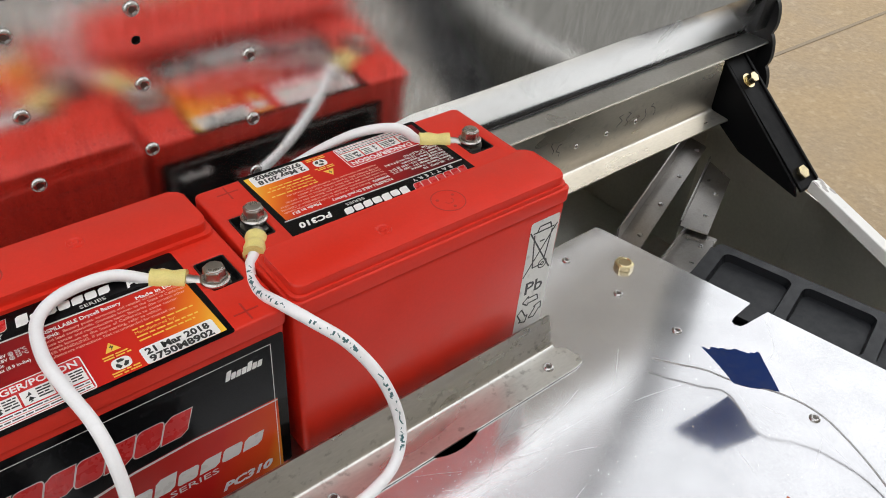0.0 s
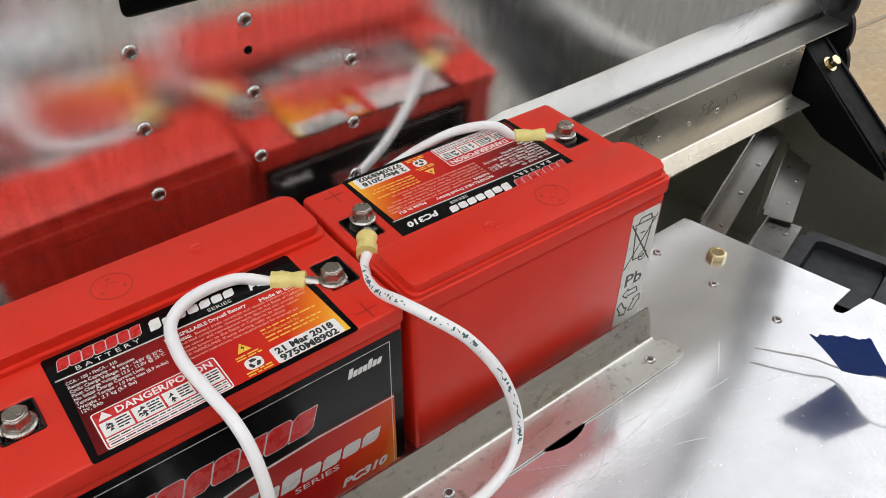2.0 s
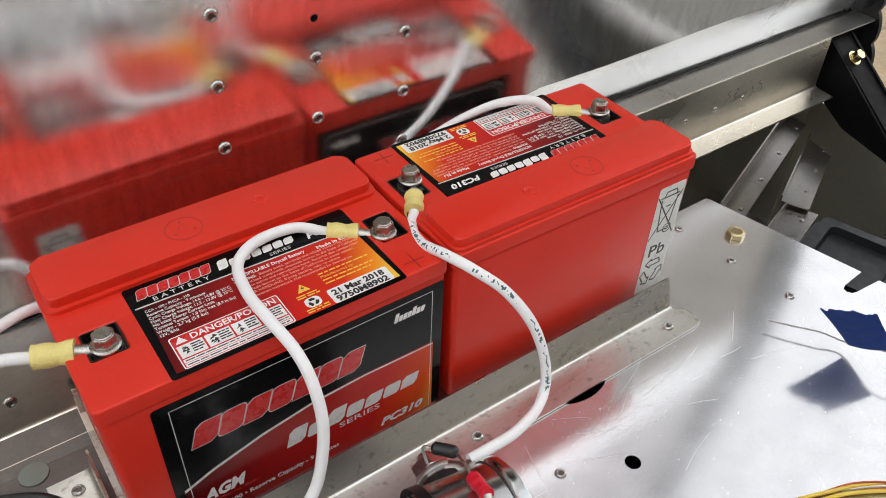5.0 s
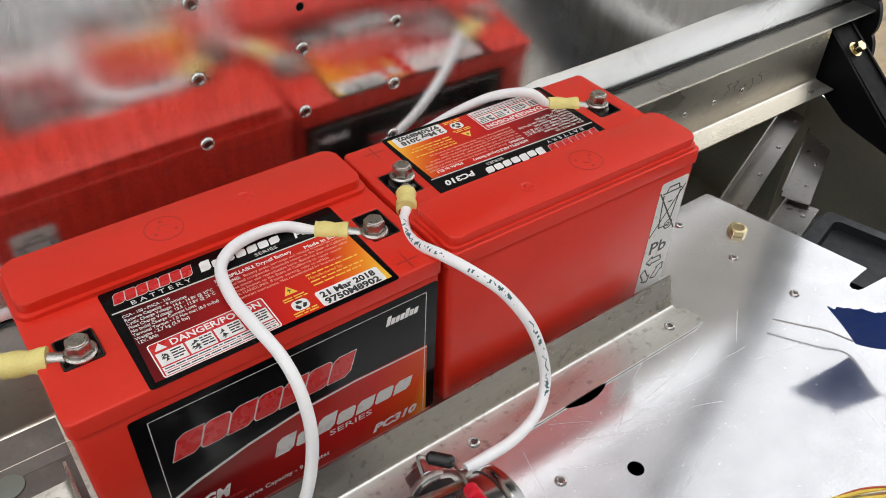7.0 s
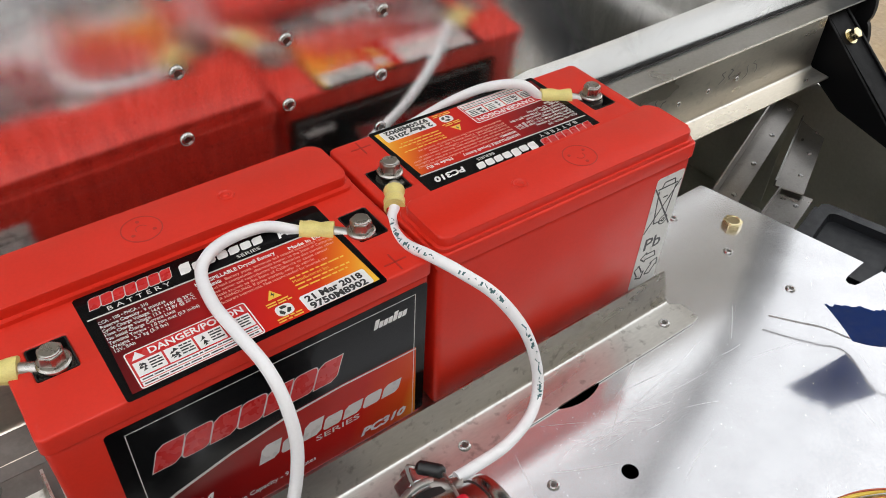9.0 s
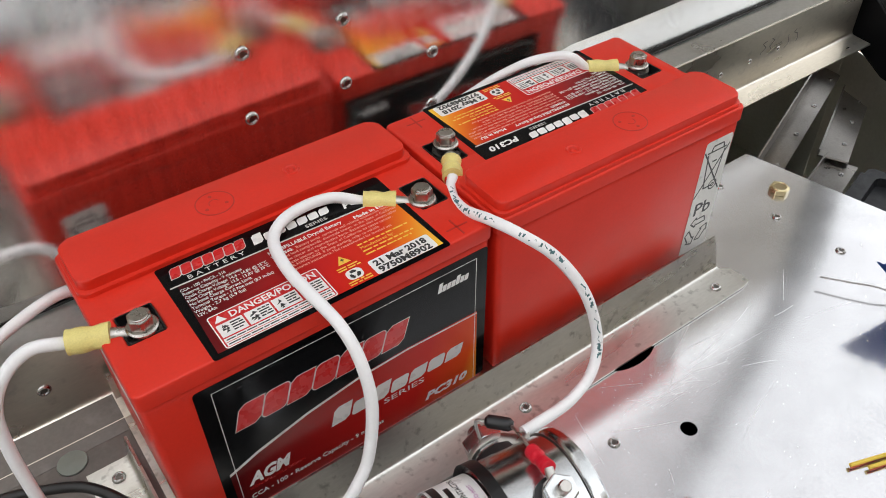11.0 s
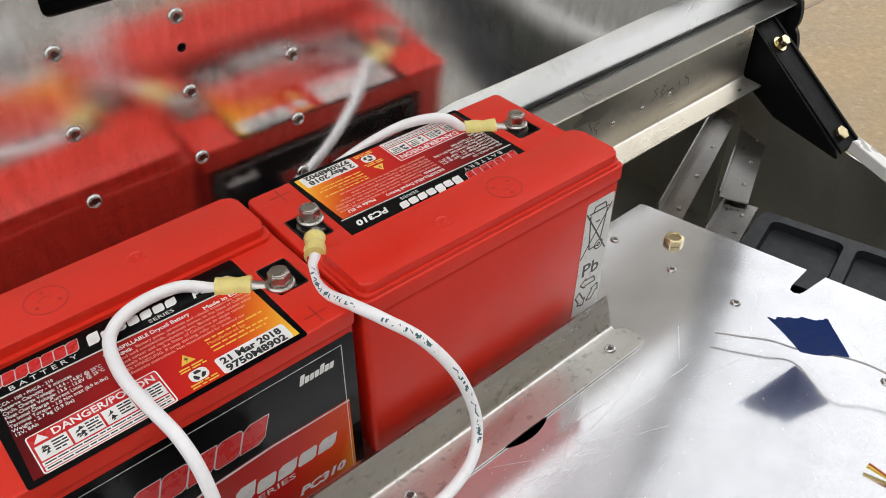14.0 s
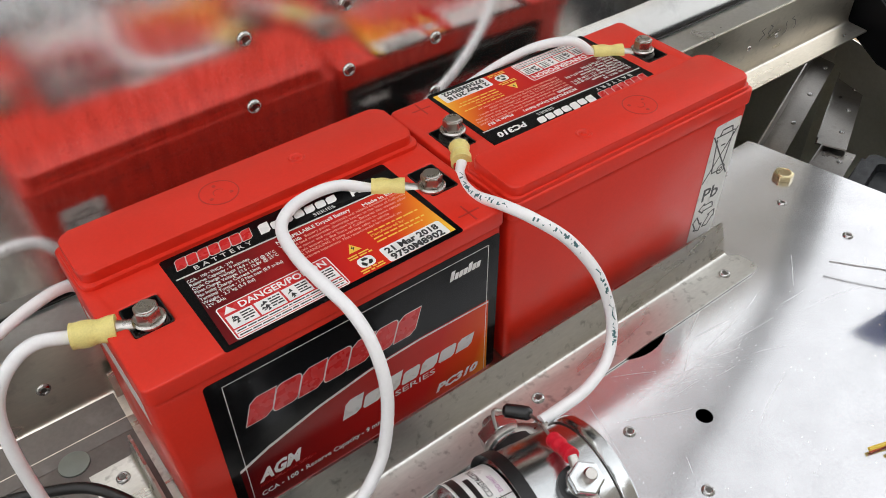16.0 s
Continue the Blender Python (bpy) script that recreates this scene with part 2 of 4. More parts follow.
            pts.append((cx + r * math.cos(a), cy + r * math.sin(a)))
    return pts


def ring(radius, n=24, turn=0.0):
    return [(radius * math.cos(2 * math.pi * k / n + turn), radius * math.sin(2 * math.pi * k / n + turn)) for k in range(n)]


def lathe(profile, n=28, m=None, bm=None):
    """Turned about z: profile of (radius, height)."""
    own = bmesh.new()
    rows = []
    for r, z in profile:
        rows.append([own.verts.new((r * math.cos(2 * math.pi * k / n), r * math.sin(2 * math.pi * k / n), z)) for k in range(n)] if r > 1e-7 else [own.verts.new((0, 0, z))])
    for a, b in zip(rows, rows[1:]):
        for k in range(n):
            j = (k + 1) % n
            loop = [a[k % len(a)], a[j % len(a)], b[j % len(b)], b[k % len(b)]]
            loop = list(dict.fromkeys(loop))
            if len(loop) > 2:
                own.faces.new(loop)
    for row in (rows[0], rows[-1]):
        if len(row) > 2:
            own.faces.new(row)
    if m is not None:
        own.transform(m)
    return join(bm, own)


def aim(p, q):
    """A pose at p whose z axis points to q."""
    p, q = Vector(p), Vector(q)
    return Matrix.Translation(p) @ (q - p).to_track_quat("Z", "Y").to_matrix().to_4x4()


def spline(points, step=6):
    pts = [Vector(p) for p in points]
    pts = [pts[0] * 2 - pts[1]] + pts + [pts[-1] * 2 - pts[-2]]
    out = []
    for i in range(1, len(pts) - 2):
        a, b, c, d = pts[i - 1:i + 3]
        for k in range(step):
            t = k / step
            out.append(0.5 * ((2 * b) + (c - a) * t + (2 * a - 5 * b + 4 * c - d) * t * t + (3 * b - a - 3 * c + d) * t ** 3))
    out.append(pts[-2])
    return out


def frames_along(path):
    """A turning frame at each point of the path."""
    normal = None
    for i, p in enumerate(path):
        way = (path[min(i + 1, len(path) - 1)] - path[max(i - 1, 0)]).normalized()
        if normal is None:
            normal = way.orthogonal().normalized()
        normal = (normal - way * normal.dot(way)).normalized()
        yield p, way, normal, way.cross(normal)


def tube(points, radius, n=12, step=6, bm=None):
    path = spline(points, step)
    own = bmesh.new()
    rows = []
    for i, (p, way, u, v) in enumerate(frames_along(path)):
        r = radius(i / (len(path) - 1)) if callable(radius) else radius
        rows.append([own.verts.new(p + (u * math.cos(2 * math.pi * k / n) + v * math.sin(2 * math.pi * k / n)) * r) for k in range(n)])
    for a, b in zip(rows, rows[1:]):
        for k in range(n):
            own.faces.new((a[k], a[(k + 1) % n], b[(k + 1) % n], b[k]))
    own.faces.new(rows[0])
    own.faces.new(rows[-1])
    return join(bm, own)


def folded(profile, x0, x1, thick, bm=None, slices=1):
    """Folded sheet metal: a profile of (y, z) with its thickness, drawn out along x."""
    pts = [Vector((y, z)) for y, z in profile]
    side = []
    for i, p in enumerate(pts):
        d = (pts[min(i + 1, len(pts) - 1)] - pts[max(i - 1, 0)]).normalized()
        side.append(p + Vector((-d.y, d.x)) * thick)
    outline = [(v.x, v.y) for v in pts] + [(v.x, v.y) for v in reversed(side)]
    m = Matrix(((0, 0, 1, 0), (1, 0, 0, 0), (0, 1, 0, 0), (0, 0, 0, 1)))
    return prism(outline, x0, x1, m=m, bm=bm)


def bend(y0, z0, y1, z1, y2, z2, r, n=5):
    """A corner at (y1, z1) rounded by r."""
    a, b, c = Vector((y0, z0)), Vector((y1, z1)), Vector((y2, z2))
    p, q = b + (a - b).normalized() * r, b + (c - b).normalized() * r
    return [tuple((p * (1 - t) + b * t) * (1 - t) + (b * (1 - t) + q * t) * t) for t in (k / n for k in range(n + 1))]


def lettering(body, size, m, material, parent, width=0.0, bold=0.0, shear=0.0, align="LEFT"):
    """Raised print of the built-in font, its baseline along m's x axis."""
    cu = bpy.data.curves.new("lettering", "FONT")
    cu.body, cu.size, cu.offset, cu.shear, cu.align_x = body, size, bold * size, shear, align
    cu.resolution_u, cu.extrude = 2, 0.00002 / 1
    tmp = new("lettering_tmp", cu)
    dg = bpy.context.evaluated_depsgraph_get()
    me = bpy.data.meshes.new_from_object(tmp.evaluated_get(dg))
    bpy.data.objects.remove(tmp)
    if width and len(me.vertices):
        xs = [v.co.x for v in me.vertices]
        s = width / max(1e-6, max(xs) - min(xs))
        for v in me.vertices:
            v.co.x *= s
    me.materials.clear()
    me.materials.append(material)
    ob = new("lettering", me)
    ob.parent = parent
    ob.matrix_local = m
    return ob


def sheet_with_holes(outline, holes, z0, z1):
    bm = bmesh.new()
    loops = [[bm.verts.new((x, y, z1)) for x, y in o] for o in (outline, *holes)]
    edges = [bm.edges.new((lp[i], lp[(i + 1) % len(lp)])) for lp in loops for i in range(len(lp))]
    bmesh.ops.triangle_fill(bm, use_beauty=True, use_dissolve=True, edges=edges)
    for f in bm.faces:
        if f.normal.z < 0:
            f.normal_flip()
    ext = bmesh.ops.extrude_face_region(bm, geom=list(bm.faces))
    bmesh.ops.translate(bm, vec=(0, 0, z0 - z1), verts=[v for v in ext["geom"] if isinstance(v, bmesh.types.BMVert)])
    return bm


def slants(x0, x1, y0, y1, count, gap, lean, m, material, parent, name="logo_shape", heights=None, grow=0.0):
    """A row of plain leaning blocks with cut or rounded corners."""
    w = (x1 - x0) / count
    bm = bmesh.new()
    for k in range(count):
        a, b = x0 + k * w + gap / 2 - grow, x0 + (k + 1) * w - gap / 2 + grow
        lo, hi = y0 - grow, y0 + (y1 - y0) * (heights[k] if heights else 1) + grow
        cut = min(b - a, hi - lo) * 0.22
        own = prism([(a, lo), (b - cut, lo), (b, lo + cut), (b, hi), (a + cut, hi), (a, hi - cut)] if k % 2 == 0 else rounded(a, b, lo, hi, cut, 4), 0.0, 0.00003)
        for v in own.verts:
            v.co.x += lean * (v.co.y - y0)
        join(bm, own)
    ob = part(name, bm, material, parent)
    ob.matrix_local = m
    return ob


def bars(rows, m, material, parent, thick=0.00003):
    """Lines of writing too small to read, as plain bars: (x0, x1, y, height)."""
    bm = bmesh.new()
    for x0, x1, y, h in rows:
        box(x0, x1, y, y + h, 0, thick, bm=bm)
    ob = part("fine_print", bm, material, parent)
    ob.matrix_local = m
    return ob


def words(x0, x1, y, h, rnd, gap=0.0006):
    out, x = [], x0
    while x < x1 - 0.0008:
        w = min(rnd.uniform(0.0012, 0.0045), x1 - x)
        out.append((x, x + w, y, h))
        x += w + gap
    return out


# ---- the large structure ----
def rivet(at, normal=(0, 0, 1), r=0.0032, parent=None, name="rivet", group=""):
    """A blind rivet: domed flange with a dark pulled mandrel."""
    m = aim(at, Vector(at) + Vector(normal))
    root = thing(name, "domed aluminium blind rivet with a dark mandrel", "rivet", group, at=m)
    part("flange", lathe([(r, 0), (r, r * 0.12), (r * 0.86, r * 0.32), (r * 0.66, r * 0.42), (r * 0.54, r * 0.38), (r * 0.46, r * 0.22), (0, r * 0.20)], 22), RIVET, root, smooth=True)
    part("mandrel", lathe([(r * 0.42, r * 0.21), (r * 0.40, r * 0.25), (r * 0.20, r * 0.26), (0, r * 0.25)], 14), RIVET_CORE, root, smooth=True)
    return root


ground = part("ground", box(-60, 60, -60, 60, -0.95, -0.75), CONCRETE)
tagged(ground, "tan weathered concrete slab of the yard", "ground", kind="structure")
jb = bmesh.new()
box(-8, 14, -0.007, 0.007, 0, 0.002, bm=jb)
jb.transform(pose(1.9, 0.945, -0.7505, 0, 0, -1.15))
tagged(part("slab_joint", jb, JOINT), "dirty joint between concrete slabs", "joint", kind="structure")

# dark slab added out of view; it tones down the bulkhead's mirror image
UNSEEN_FLOOR = shader("unseen_floor_grey", (0.15, 0.145, 0.13), 0.6, vary=0.15, grain=4, bump=0.2, depth=0.002)
tagged(part("floor_unseen", box(-30, 30, -4.6, -0.35, -0.7499, -0.745), UNSEEN_FLOOR), "unseen dark grey floor added to darken what the bulkhead mirrors", "floor", kind="structure")
# unseen wall, added to block low sky and darken the reflections
UNSEEN_WALL = shader("unseen_wall_brown", (0.22, 0.20, 0.17), 0.8, vary=0.2, grain=2, bump=0.2)
tagged(part("wall_unseen", box(-9.0, 14.0, -4.75, -4.6, -0.75, 6.0), UNSEEN_WALL), "unseen plain dark wall added behind the viewer to block low sky", "wall", kind="structure")

# black panels added under the floor sheet to keep light out of its holes
for k, b_ in enumerate(((0.300, 0.302, -0.60, 0.030, -0.12, -0.0016), (-0.60, 0.300, 0.030, 0.032, -0.12, -0.0016), (0.02, 0.300, -0.20, -0.198, -0.12, -0.0016), (0.02, 0.022, -0.198, 0.03, -0.12, -0.0016), (0.02, 0.302, -0.20, 0.032, -0.122, -0.12))):
    tagged(part("rib", box(*b_), BLACK_PAINT), "unseen black panel added to keep the space below the floor dark", "rib", kind="structure")

# floor sheet with its far edge, slot, drill hole and a round cutout beside the tray
out = [(-0.60, -0.60), (0.498, -0.60), (0.3885, -0.0622), (0.3700, -0.0608), (0.3668, -0.0600), (0.3652, -0.0575), (0.3660, -0.0552), (0.3690, -0.0540), (0.3868, -0.0525),
       (0.3690, 0.0400), (0.3675, 0.0430), (0.10, 0.0430), (0.10, 0.0760), (-0.60, 0.0760)]


def disc(cx, cy, r, n=24):
    return [(cx + x, cy + y) for x, y in ring(r, n)]


HOLE = disc(0.1886, -0.0706, 0.0036)
CUT = disc(0.1985, -0.0075, 0.0260, 44)
floor = part("floor", sheet_with_holes(out, [HOLE, CUT], -0.0012, 0.0), ALU_FLOOR)
tagged(floor, "scratched bright aluminium floor sheet, mirror-like", "floor", kind="structure")

# long folded beam under the wall
prof = [(0.0755, 0.0008)] + bend(0.0755, 0.0008, 0.0925, 0.0022, 0.0925, 0.043, 0.0042) + [(0.0925, 0.0418)]
beam = thing("beam", "folded aluminium channel beam riveted below the wall", "beam", kind="structure")
part("channel", folded(prof, -0.60, 0.545, 0.0012), ALU_BEAM, beam, smooth=True)
# black strip laid on the flange paints the shade of the open gap
part("wall_joint_shade", prism([(-0.60, 0.1112), (0.10, 0.1106), (0.28, 0.1090), (0.45, 0.1100), (0.598, 0.1106), (0.598, 0.1134), (-0.60, 0.1134)], 0.0434, 0.0446), BLACK, beam, "black strip standing in for the shade in the open joint along the wall foot")
part("top_flange", prism([(-0.60, 0.0922), (0.545, 0.0922), (0.600, 0.0918), (0.613, 0.1150), (0.613, 0.1250), (-0.60, 0.1250)], 0.0418, 0.0430), ALU_BEAM_LIT, beam)

# slightly curved back wall that leans over the batteries, with a rectangular opening cut through it
FOOT_Z, WALL_TOP = 0.0445, 0.605


BEND_Z = 0.0815


def ease(a, b, x):
    k = min(1.0, max(0.0, (x - a) / (b - a)))
    return k * k * (3 - 2 * k)


def bend_z(x):
    """Height of the bend: lower behind the batteries."""
    return BEND_Z - 0.0195 * ease(-0.12, 0.0, x) * (1 - ease(0.20, 0.265, x))


def wall_y(x, z):
    """Foot strip up to a bend, then a sheet that bulges a little along and across."""
    g = x - 0.15
    g = (-0.0065 * g - 0.126 * g * g) * math.exp(-(g / 0.2) ** 4)
    if z < bend_z(x):
        k = (z - FOOT_Z) / (bend_z(x) - FOOT_Z)
        return 0.112 * (1 - k) + wall_y(x, bend_z(x)) * k
    u = min(z, 0.24) - 0.06
    return 0.0999 - 0.0084 * u - 0.575 * u * u + g


def wall_out(x, z):
    h = 0.0008
    return Vector(((wall_y(x + h, z) - wall_y(x - h, z)) / (2 * h), -1, (wall_y(x, z + h) - wall_y(x, z - h)) / (2 * h))).normalized()


def on_wall(x, z, off=0.0):
    return Vector((x, wall_y(x, z), z)) + wall_out(x, z) * off


def lay_on_wall(bm, step=0.008):
    """Bends a flat sheet of (x, height, offset) on to the wall."""
    cuts = [((0, BEND_Z - 0.0015 + step * k, 0), (0, 1, 0)) for k in range(21)] + [((0, BEND_Z + 0.0015, 0), (0, 1, 0)), ((0, FOOT_Z + 0.018, 0), (0, 1, 0))]
    cuts += [((-0.15 + 0.022 * k, 0, 0), (1, 0, 0)) for k in range(27)]
    for co, no in cuts:
        bmesh.ops.bisect_plane(bm, geom=bm.verts[:] + bm.edges[:] + bm.faces[:], plane_co=co, plane_no=no)
    for v in bm.verts:
        x, z, b = v.co.x, v.co.y, bend_z(v.co.x)
        if z < BEND_Z:
            z = FOOT_Z + (z - FOOT_Z) * (b - FOOT_Z) / (BEND_Z - FOOT_Z)
        elif z < 0.0985:
            z = 0.0985 - (0.0985 - z) * (0.0985 - b) / (0.0985 - BEND_Z)
        v.co = on_wall(x, z, v.co.z)
    return bm


window = rounded(0.0912, 0.230, 0.1785, 0.290, 0.003, 3)
whole = disc(0.1346, 0.1542, 0.0018, 16)
sheet = lay_on_wall(sheet_with_holes([(-0.60, BEND_Z), (0.6015, BEND_Z), (0.602, 0.090), (0.629, 0.124), (0.616, 0.200), (0.592, 0.296), (-0.60, 0.296)], [window, whole], -0.0012, 0.0))
foot = part("wall_foot", lay_on_wall(sheet_with_holes([(-0.60, FOOT_Z), (0.600, FOOT_Z), (0.6015, BEND_Z - 0.0002), (-0.60, BEND_Z - 0.0002)], [], -0.0012, 0.0)), ALU_FOOT, smooth=True)
tagged(foot, "satin aluminium foot strip along the bulkhead", "strip", kind="structure")
wall = part("wall_back", sheet, ALU_WALL, smooth=True)
tagged(wall, "brushed aluminium bulkhead, blurred mirror of the batteries", "wall", kind="structure")
# unseen upper panel, its grey chosen to dim the reflection in the floor
upper = lay_on_wall(sheet_with_holes([(-0.60, 0.297), (0.5915, 0.297), (0.557, 0.400), (0.491, WALL_TOP), (-0.60, WALL_TOP)], [], -0.0012, 0.0))
tagged(part("wall_upper_unseen", upper, ALU_UNSEEN), "unseen upper bulkhead panel, dulled to darken its reflection in the floor", "wall", kind="structure")
# black box added behind the opening and the small hole, so both look dark
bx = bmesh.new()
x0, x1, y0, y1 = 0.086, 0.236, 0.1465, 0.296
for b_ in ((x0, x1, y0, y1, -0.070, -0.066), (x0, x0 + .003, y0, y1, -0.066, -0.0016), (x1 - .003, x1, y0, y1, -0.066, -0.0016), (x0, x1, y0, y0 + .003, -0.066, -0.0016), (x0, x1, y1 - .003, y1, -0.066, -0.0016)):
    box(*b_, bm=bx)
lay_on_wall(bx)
tagged(part("opening_shade_box", bx, BLACK), "black box standing in for the dark behind the bulkhead opening", "recess", kind="structure")

for x, z in ((0.1344, 0.1667), (0.0912, 0.1662), (0.1798, 0.1365), (0.1349, 0.1355), (0.0903, 0.1349), (0.1800, 0.1056), (0.1346, 0.1054), (0.0899, 0.1049), (0.1796, 0.0781), (0.2230, 0.0787)):
    rivet(on_wall(x, z), wall_out(x, z), 0.0030, group="wall rivets")
for x in (-0.079, -0.051, -0.023, 0.396, 0.4245, 0.4535):
    rivet((x, 0.0913, 0.0215), (0, -1, 0), 0.0029 if x < 0 else 0.0018, group="beam rivets")
for x, y in ((0.330, 0.031), (0.333, -0.0052), (0.3362, -0.0424), (0.3425, -0.118), (0.1585, -0.0572), (0.162, -0.094)):
    rivet((x, y, 0.0), (0, 0, 1), 0.0026, group="floor rivets")

# ---- below and beside the floor ----
belly = part("belly_skin", box(-0.62, 0.66, -0.62, 0.36, -0.1712, -0.170), ALU_SKIN)
tagged(belly, "dull aluminium belly skin below the floor", "skin", kind="structure")
side = bmesh.new()
for v0, v1 in (((0.600, 0.299), (0.600, 0.1181)), ((0.600, 0.118), (0.5660, 0.008)), ((0.5660, 0.0079), (0.390, -0.62))):
    d = (Vector(v1) - Vector(v0)).normalized()
    n2 = Vector((-d.y, d.x)) * 0.0012
    prism([v0, v1, (v1[0] + n2.x, v1[1] + n2.y), (v0[0] + n2.x, v0[1] + n2.y)], -0.170, -0.034, bm=side)
tagged(part("side_skin", side, ALU_SKIN), "grey-brown aluminium side skin of the fuselage", "skin", kind="structure")
tagged(part("left_skin", box(-0.602, -0.600, -0.62, 0.36, -0.17, 0.25), ALU_SKIN), "plain aluminium side skin", "skin", kind="structure")
# cover added out of sight so that less sky light reaches the void
tagged(part("rear_light_cover", box(-0.60, 0.60, 0.1255, 0.300, 0.0418, 0.0430), ALU_SKIN), "unseen aluminium cover added behind the wall to darken the void", "deck", kind="structure")
rear = part("rear_skin", box(-0.60, 0.60, 0.300, 0.3012, -0.170, 0.043), ALU_SKIN)
tagged(rear, "plain aluminium skin behind the beam", "skin", kind="structure")


def angle_strip(name, p, q, width, leg, label, rivets):
    """A flat strip from p to q with one edge turned down."""
    p, q = Vector(p), Vector(q)
    d = (q - p).normalized()
    s = Vector((-d.y, d.x, 0)).normalized()
    m = Matrix((d, s, d.cross(s))).transposed().to_4x4()
    m.translation = p
    length = (q - p).length
    root = thing(name, label, "stiffener", "stiffeners")
    bm = box(0, length, -width / 2, width / 2, 0, 0.0012)
    box(0, length, -width / 2, -width / 2 + 0.0012, 0.0013, leg, bm=bm)
    bm.transform(m)
    part("strip", bm, ALU_BRACE, root)
    for k in rivets:
        c, n = m @ Vector((length * k, width * 0.2, 0.0012)), m.to_3x3() @ Vector((0, 0, 1))
        part("rivet_head", lathe([(0.0022, 0), (0.0018, 0.0007), (0, 0.001)], 12, aim(c, c + n)), RIVET, root, smooth=True)
    return root


angle_strip("stiffener", (0.6120, 0.1290, -0.0600), (0.4550, 0.0745, -0.0760), 0.018, 0.014, "brown-grey aluminium stiffener riveted below the beam", (0.15, 0.4, 0.65, 0.9))
angle_strip("stiffener", (0.6100, 0.1020, -0.0700), (0.5080, 0.0560, -0.0720), 0.022, 0.006, "greenish aluminium stiffener beside the side skin", (0.2, 0.5, 0.8))
angle_strip("stiffener", (0.5150, 0.0520, -0.0760), (0.4400, 0.0300, -0.0780), 0.024, 0.006, "dull aluminium stiffener end under the floor", (0.2,))

# black bracket at the end of the beam, two flanges and a web
bracket = thing("bracket", "black powder-coated folded steel bracket at the beam end", "bracket")
yz = Matrix(((0, 0, 1, 0), (1, 0, 0, 0), (0, 1, 0, 0), (0, 0, 0, 1)))
part("side_flange", prism([(0.1000, 0.0375), (0.0160, -0.0290), (0.0130, -0.0362), (0.0660, -0.0250), (0.1000, -0.0040)], 0.5570, 0.5595, 0.0005, m=yz), BLACK_PAINT, bracket)
part("web", prism([(0.1000, 0.0372), (0.0120, -0.0300), (0.0118, -0.0328), (0.1000, 0.0345)], 0.5596, 0.5800, 0.0004, m=yz), BLACK_PAINT, bracket)
part("far_flange", prism([(0.1000, 0.0390), (0.0110, -0.0285), (0.0110, -0.0360), (0.1000, 0.0100)], 0.5801, 0.5825, 0.0004, m=yz), BLACK_PAINT, bracket)
part("back_flange", box(0.5480, 0.6000, 0.0985, 0.1010, -0.020, 0.0410, 0.0005), BLACK_PAINT, bracket)


def hex_bolt(at, way, r, h, material, root, washer=True):
    m = aim(at, Vector(at) + Vector(way))
    z = 0.0
    if washer:
        part("washer", lathe([(r * 1.35, 0), (r * 1.35, r * 0.18), (r * 0.6, r * 0.2)], 24, m), material, root, smooth=True)
        z = r * 0.18
    bm = prism(ring(r, 6), z, z + h, r * 0.10, 2, m)
    part("bolt_head", bm, material, root)


hex_bolt((0.5690, 0.0820, 0.0238), (0, -0.60, 0.8), 0.0042, 0.006, BRASS, bracket)
hex_bolt((0.5690, 0.0205, -0.0232), (0, -0.60, 0.8), 0.0054, 0.0035, BRASS, bracket, False)

cap = thing("end_cap", "black scalloped end moulding of the bulkhead", "moulding")
pts = []
for k in range(85):
    z = -0.004 + 0.105 * k / 84
    pts.append((0.0820 + 0.15 * z + 0.0045 * (1 - math.sin(math.pi * (((z + 0.001) % 0.025) / 0.025)) ** 0.45), z))
pts += [(0.150, 0.130), (0.150, -0.004)]
part("moulding", prism(pts, 0.6010, 0.6050, m=yz), BLACK, cap)
part("edge_strip", folded([(0.1010, 0.052), (0.0990, 0.080), (0.0950, 0.12), (0.0900, 0.16), (0.084, 0.20)], 0.5860, 0.6008, 0.003), BLACK, cap)

strip = sheet_with_holes([(0.585, 0.125), (0.628, 0.125), (0.615, 0.200), (0.590, 0.300), (0.556, 0.400), (0.49, 0.600), (0.440, 0.600), (0.504, 0.400), (0.532, 0.300), (0.560, 0.200)], [], 0.0005, 0.0040)
part("edge_trim", lay_on_wall(strip), BLACK, cap, "black trim along the sloping wall edge")
rail = thing("side_rail", "white chipped painted rail on the fuselage side", "rail")
R0, R1 = Vector((0.5660, 0.0080, -0.0275)), Vector((0.5000, -0.2300, -0.0600))
rb = prism([(-0.0045, -0.002), (0.0045, -0.002), (0.0045, 0.0075), (-0.0045, 0.0075)], 0, 0.60, 0.0008, m=aim(R0, R1))
part("bar", rb, WHITE_PAINT, rail)

for x0_, y0_, z0_ in ((0.0, -0.0038, 0.004), (0.0006, 0.0005, 0.007), (-0.0012, 0.0022, 0.0025), (0.0002, -0.0012, 0.011), (-0.0008, 0.0030, 0.014)):
    cb = prism([(y0_ - 0.0012, z0_ - 0.003), (y0_ + 0.0006, z0_ - 0.0038), (y0_ + 0.0014, z0_ - 0.0006), (y0_ + 0.0005, z0_ + 0.0032), (y0_ - 0.0010, z0_ + 0.0018)], 0.0074, 0.00765, m=Matrix(((1, 0, 0, 0), (0, 0, 1, 0), (0, 1, 0, 0), (0, 0, 0, 1))))
    cb.transform(aim(R0, R1))
    part("bare_patch", cb, ALU_BRACE, rail, "bare metal where the paint has chipped")

